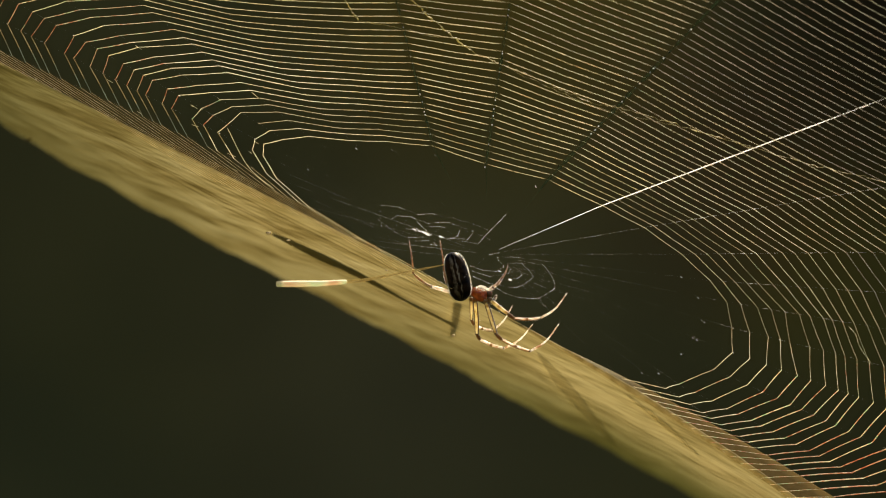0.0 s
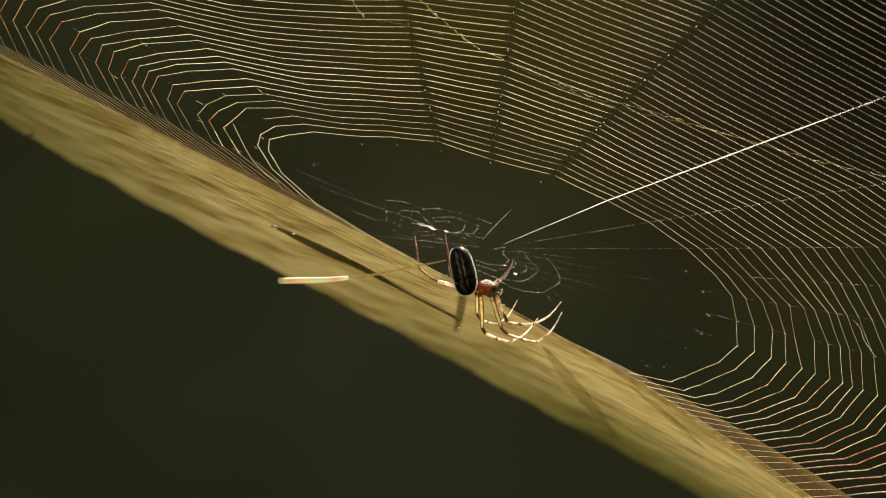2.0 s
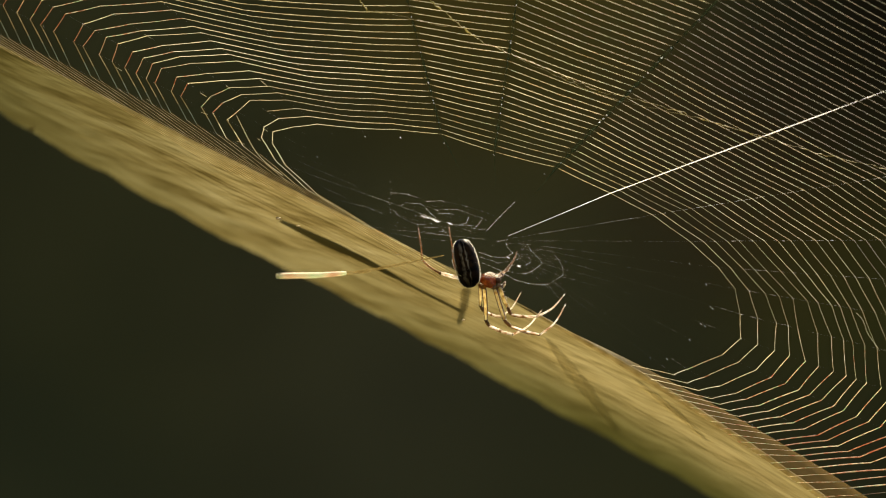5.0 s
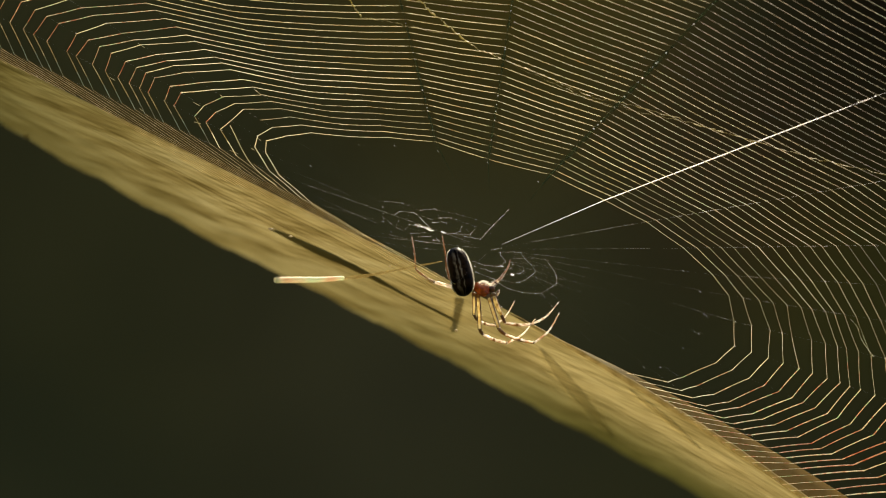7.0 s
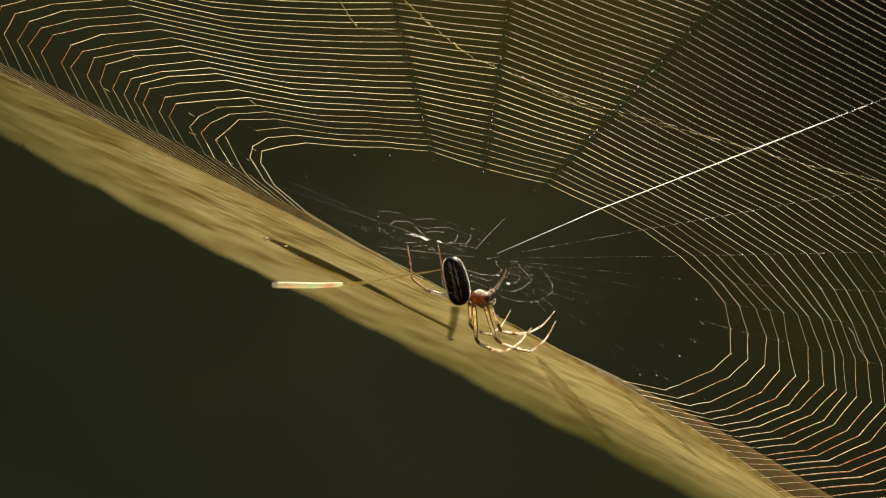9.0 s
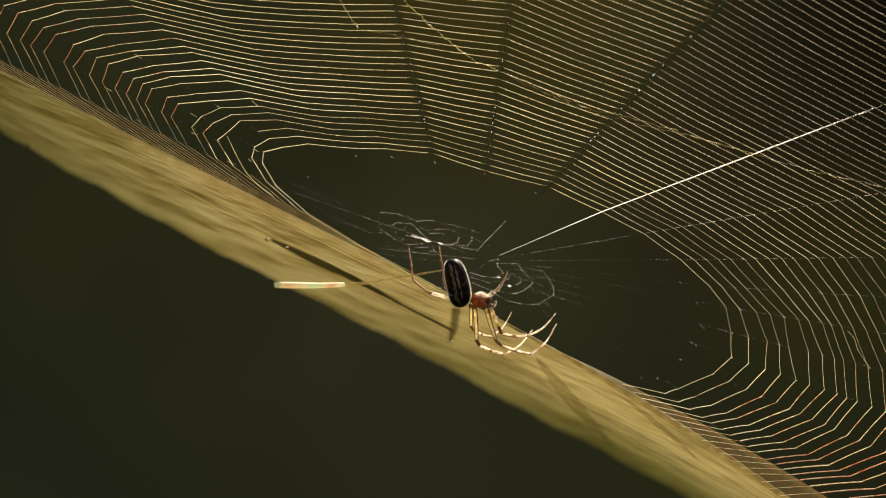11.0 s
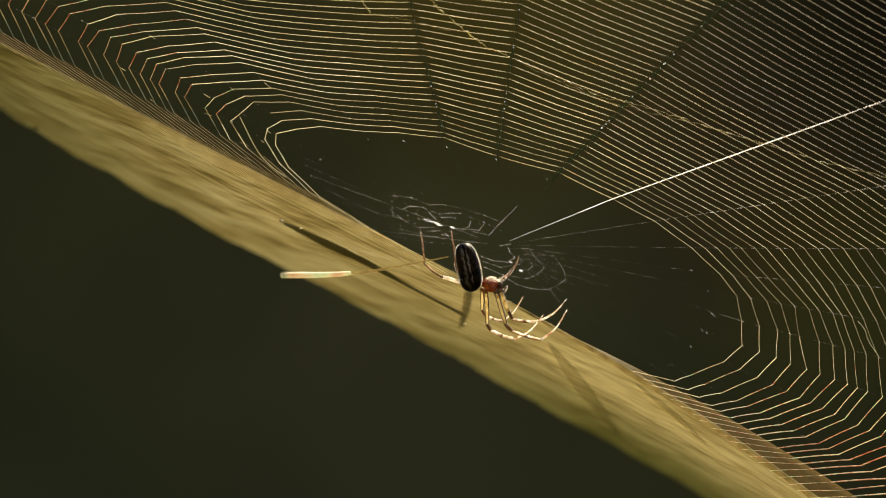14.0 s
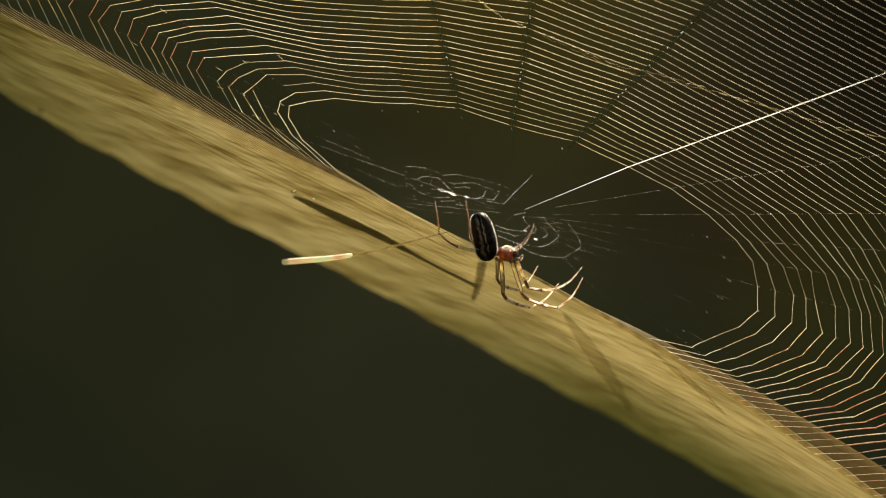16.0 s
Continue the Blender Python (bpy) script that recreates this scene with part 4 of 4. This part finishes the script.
    legs.append(leg(ob, [spot(3.21, -5.12, 0.2), spot(3.38, -8.50, 1.2), spot(3.72, -9.07, 1.2), spot(6.08, -9.91, 0.8), spot(9.01, -7.38, 0.3)], [0.27, 0.22, 0.20, 0.16, 0.05], AM))
    legs.append(leg(ob, [spot(2.82, -5.01, 0.7), spot(2.82, -7.04, 2.0), spot(3.15, -7.60, 2.0), spot(4.84, -8.16, 1.6), spot(6.93, -5.63, 1.0)], [0.22, 0.18, 0.17, 0.13, 0.05], AM))
    # short third legs
    legs.append(leg(ob, [spot(4.39, -4.22, 0.6), spot(5.01, -3.77, 0.8), spot(5.29, -3.60, 0.8), spot(5.80, -2.98, 0.6), spot(6.48, -1.58, 0.2)], [0.22, 0.19, 0.17, 0.13, 0.06], (PALE, PALE, REDDISH, REDDISH)))
    # hind legs, held up to the hub
    legs.append(leg(ob, [spot(2.87, -4.45, 1.6), spot(-1.24, -3.72, 0.8), spot(-1.80, -3.43, 0.8), spot(-2.98, -2.42, 0.4), spot(-3.38, 0.90, -0.2)], [0.22, 0.19, 0.15, 0.12, 0.06], RD))
    legs.append(leg(ob, [spot(2.87, -4.28, 1.5), spot(0.68, -3.60, 1.6), spot(0.34, -3.32, 1.6), spot(0.11, -2.20, 1.2), spot(-0.34, 1.01, 0.2)], [0.2, 0.17, 0.15, 0.12, 0.06], RD))
    return ob, legs


creature, legs = spider()


# ---- what moves ----
def sway(ob, base, offset, rows):
    """Keys ob with the sway of the body that turns about base."""
    keys = []
    for t, x, y, z, rx, ry, rz in rows:
        m = Matrix.Translation(base + Vector((x, y, z)) * MM) @ pose(0, 0, 0, rx, ry, rz) @ Matrix.Translation(offset)
        keys.append((t, m))
    walk(ob, keys)


def motions():
    web_rows = [
        (0, 0.00, 0.00, -0.00, -0.00, 0.00, 0.00),
        (0.5, 0.12, 0.22, -0.32, 1.35, -0.07, -1.05),
        (1, 0.71, 0.38, 0.89, 1.11, -0.44, -0.18),
        (1.5, 0.76, 0.54, 0.64, 1.41, -0.33, -0.25),
        (2, 0.54, 1.13, 0.57, 0.98, -0.19, 0.21),
        (2.5, 0.96, 0.49, 0.80, 1.67, 0.20, -1.11),
        (3, 1.25, 0.94, 1.57, 0.43, 0.33, -0.53),
        (3.5, 0.92, 1.20, 0.90, 0.59, 0.08, 0.03),
        (4, 0.97, 0.99, 1.21, 1.44, 0.05, -0.61),
        (4.2, 0.99, 1.02, 1.37, 1.38, 0.04, -0.55),
        (6.5, 0.41, 1.39, 0.78, 0.50, -0.48, 0.55),
        (7, 0.25, 1.38, 0.48, -0.01, -0.32, 0.65),
        (7.5, 0.14, 1.14, 0.44, 0.35, -0.43, 0.46),
        (8, 0.11, 1.01, 0.31, 0.54, -0.59, 0.57),
        (8.5, 0.21, 1.42, 0.25, 0.63, -0.46, 0.59),
        (9, -0.16, 1.40, -0.42, -0.06, -0.66, 1.20),
        (9.2, -0.27, 1.40, -0.66, -0.04, -0.62, 1.16),
        (11.3, -0.03, 1.27, -0.62, 0.22, -0.24, 0.58),
        (11.5, -0.02, 1.26, -0.56, 0.24, -0.22, 0.55),
        (12, 0.12, 1.29, -0.34, -0.10, -0.27, 0.40),
        (12.5, 0.03, 1.10, -0.69, -0.06, -0.39, 0.79),
        (13, 0.01, 0.91, -1.22, 0.22, -0.31, 0.64),
        (13.5, -0.00, 0.78, -1.19, -0.10, -0.12, 0.48),
        (14, 1.11, 0.88, 0.90, 1.21, 0.50, -0.84),
        (14.5, 1.63, 1.07, 1.94, 0.62, 0.41, -0.67),
        (15, 2.40, 1.30, 3.83, 1.46, 0.68, -1.06),
        (15.5, 2.93, 0.14, 4.66, 0.13, -0.22, 0.69),
        (16, 2.58, 0.93, 4.00, 2.38, -0.40, 0.87),
    ]
    leaf_rows = [
        (0, 0.00, -0.00, 0.00, 0.00, -0.00, -0.00),
        (0.5, 0.32, 0.97, 0.06, 0.13, -0.18, 0.04),
        (1, 0.84, 0.25, 1.31, 0.04, -0.41, 0.03),
        (1.5, 0.94, -0.26, 1.01, 0.03, -0.31, 0.11),
        (2, 0.49, 0.65, 0.74, -0.04, -0.10, 0.11),
        (2.5, 1.02, 0.40, 0.93, -0.02, 0.16, 0.08),
        (3, 1.17, 0.76, 1.47, -0.13, 0.22, 0.30),
        (3.5, 0.87, 0.47, 0.99, -0.04, -0.03, 0.24),
        (4, 0.99, 0.68, 1.41, -0.06, -0.04, 0.31),
        (4.2, 1.00, 0.70, 1.55, -0.06, -0.05, 0.31),
        (6.5, 0.39, 0.86, 0.99, -0.00, -0.29, 0.30),
        (7, 0.23, 0.68, 0.67, 0.07, -0.28, 0.24),
        (7.5, 0.21, -0.18, 0.77, 0.08, -0.43, 0.27),
        (8, 0.16, -0.08, 0.73, 0.10, -0.50, 0.23),
        (8.5, 0.20, 1.10, 0.59, 0.08, -0.39, 0.22),
        (9, -0.15, -0.07, -0.08, 0.12, -0.50, 0.21),
        (9.2, -0.26, 0.02, -0.32, 0.12, -0.47, 0.20),
        (11.3, -0.12, 1.22, -0.44, 0.09, -0.16, 0.13),
        (11.5, -0.11, 1.26, -0.38, 0.09, -0.15, 0.13),
        (12, 0.18, 0.27, -0.14, 0.12, -0.24, 0.15),
        (12.5, 0.00, 0.45, -0.45, 0.13, -0.33, 0.19),
        (13, -0.02, 0.16, -0.95, 0.15, -0.24, 0.18),
        (13.5, -0.01, -0.03, -1.02, 0.19, -0.11, 0.18),
        (14, 1.01, 1.13, 0.87, -0.03, 0.36, 0.28),
        (14.5, 1.65, -0.29, 1.95, -0.02, 0.10, 0.27),
        (15, 2.37, -0.65, 3.75, -0.18, 0.30, 0.38),
        (15.5, 2.94, -1.98, 4.84, -0.19, -0.41, 0.48),
        (16, 2.54, -1.30, 4.41, -0.24, -0.44, 0.48),
    ]
    straw_rows = [
        (0, 0.00, 0, -0.00, 0, -0.04, 0),
        (0.5, 0.00, 0, 0.15, 0, 1.59, 0),
        (1, 0.31, 0, 0.61, 0, -0.49, 0),
        (1.5, 0.31, 0, 0.46, 0, -0.17, 0),
        (2, 0.16, 0, 0.31, 0, -0.49, 0),
        (2.5, 0.62, 0, 0.69, 0, -0.07, 0),
        (3, 0.39, 0, 0.84, 0, -1.82, 0),
        (3.5, 0.23, 0, 0.54, 0, -0.76, 0),
        (4, 0.16, 0, 0.84, 0, -0.61, 0),
        (6.5, -0.23, 0, 0.46, 0, -0.49, 0),
        (7, -0.23, 0, 0.38, 0, 0.14, 0),
        (7.5, -0.31, 0, 0.38, 0, 0.12, 0),
        (8, -0.23, 0, 0.31, 0, 0.36, 0),
        (8.5, -0.23, 0, 0.31, 0, 0.54, 0),
        (9, -0.39, 0, -0.08, 0, 1.47, 0),
        (11.5, -0.16, 0, -0.08, 0, 1.59, 0),
        (12, -0.16, 0, 0.08, 0, 1.47, 0),
        (12.5, -0.16, 0, -0.16, 0, 1.89, 0),
        (13, -0.23, 0, -0.39, 0, 2.61, 0),
        (13.5, -0.16, 0, -0.23, 0, 3.04, 0),
        (14, 0.39, 0, 0.84, 0, 0.19, 0),
        (14.5, 0.62, 0, 1.31, 0, -1.35, 0),
        (15, 0.77, 0, 2.31, 0, -3.73, 0),
        (15.5, 0.77, 0, 2.46, 0, -5.00, 0),
        (16, 0.54, 0, 2.08, 0, -4.29, 0),
    ]
    sway(dry_straw, dry_straw.location.copy(), Vector(), straw_rows)
    for ob in (orb, creature):
        sway(ob, HUB, Vector(), web_rows)
    for ob in with_leaf:
        sway(ob, LEAF_AT, ob.location - LEAF_AT, leaf_rows)
    # one front leg drops back in the first moments
    root, pieces = legs[0]
    at = root.location.copy()
    for t_rows, moved in (([(0, 0), (0.1, 20), (0.2, 30), (16, 30)], root),):
        walk(moved, [(t, Matrix.Translation(at) @ pose(0, 0, 0, 0, a, 0)) for t, a in t_rows])
    for ob in pieces[6:]:
        knee = ob.location.copy()
        walk(ob, [(t, Matrix.Translation(knee) @ pose(0, 0, 0, 0, a, 0)) for t, a in ((0, 0), (0.1, -15), (0.2, -25), (16, -25))])
    # and the one below it lifts its foot a little
    for ob in legs[1][1][6:]:
        knee = ob.location.copy()
        walk(ob, [(t, Matrix.Translation(knee) @ pose(0, 0, 0, 0, a, 0)) for t, a in ((0, 0), (0.2, -6), (16, -6))])


motions()
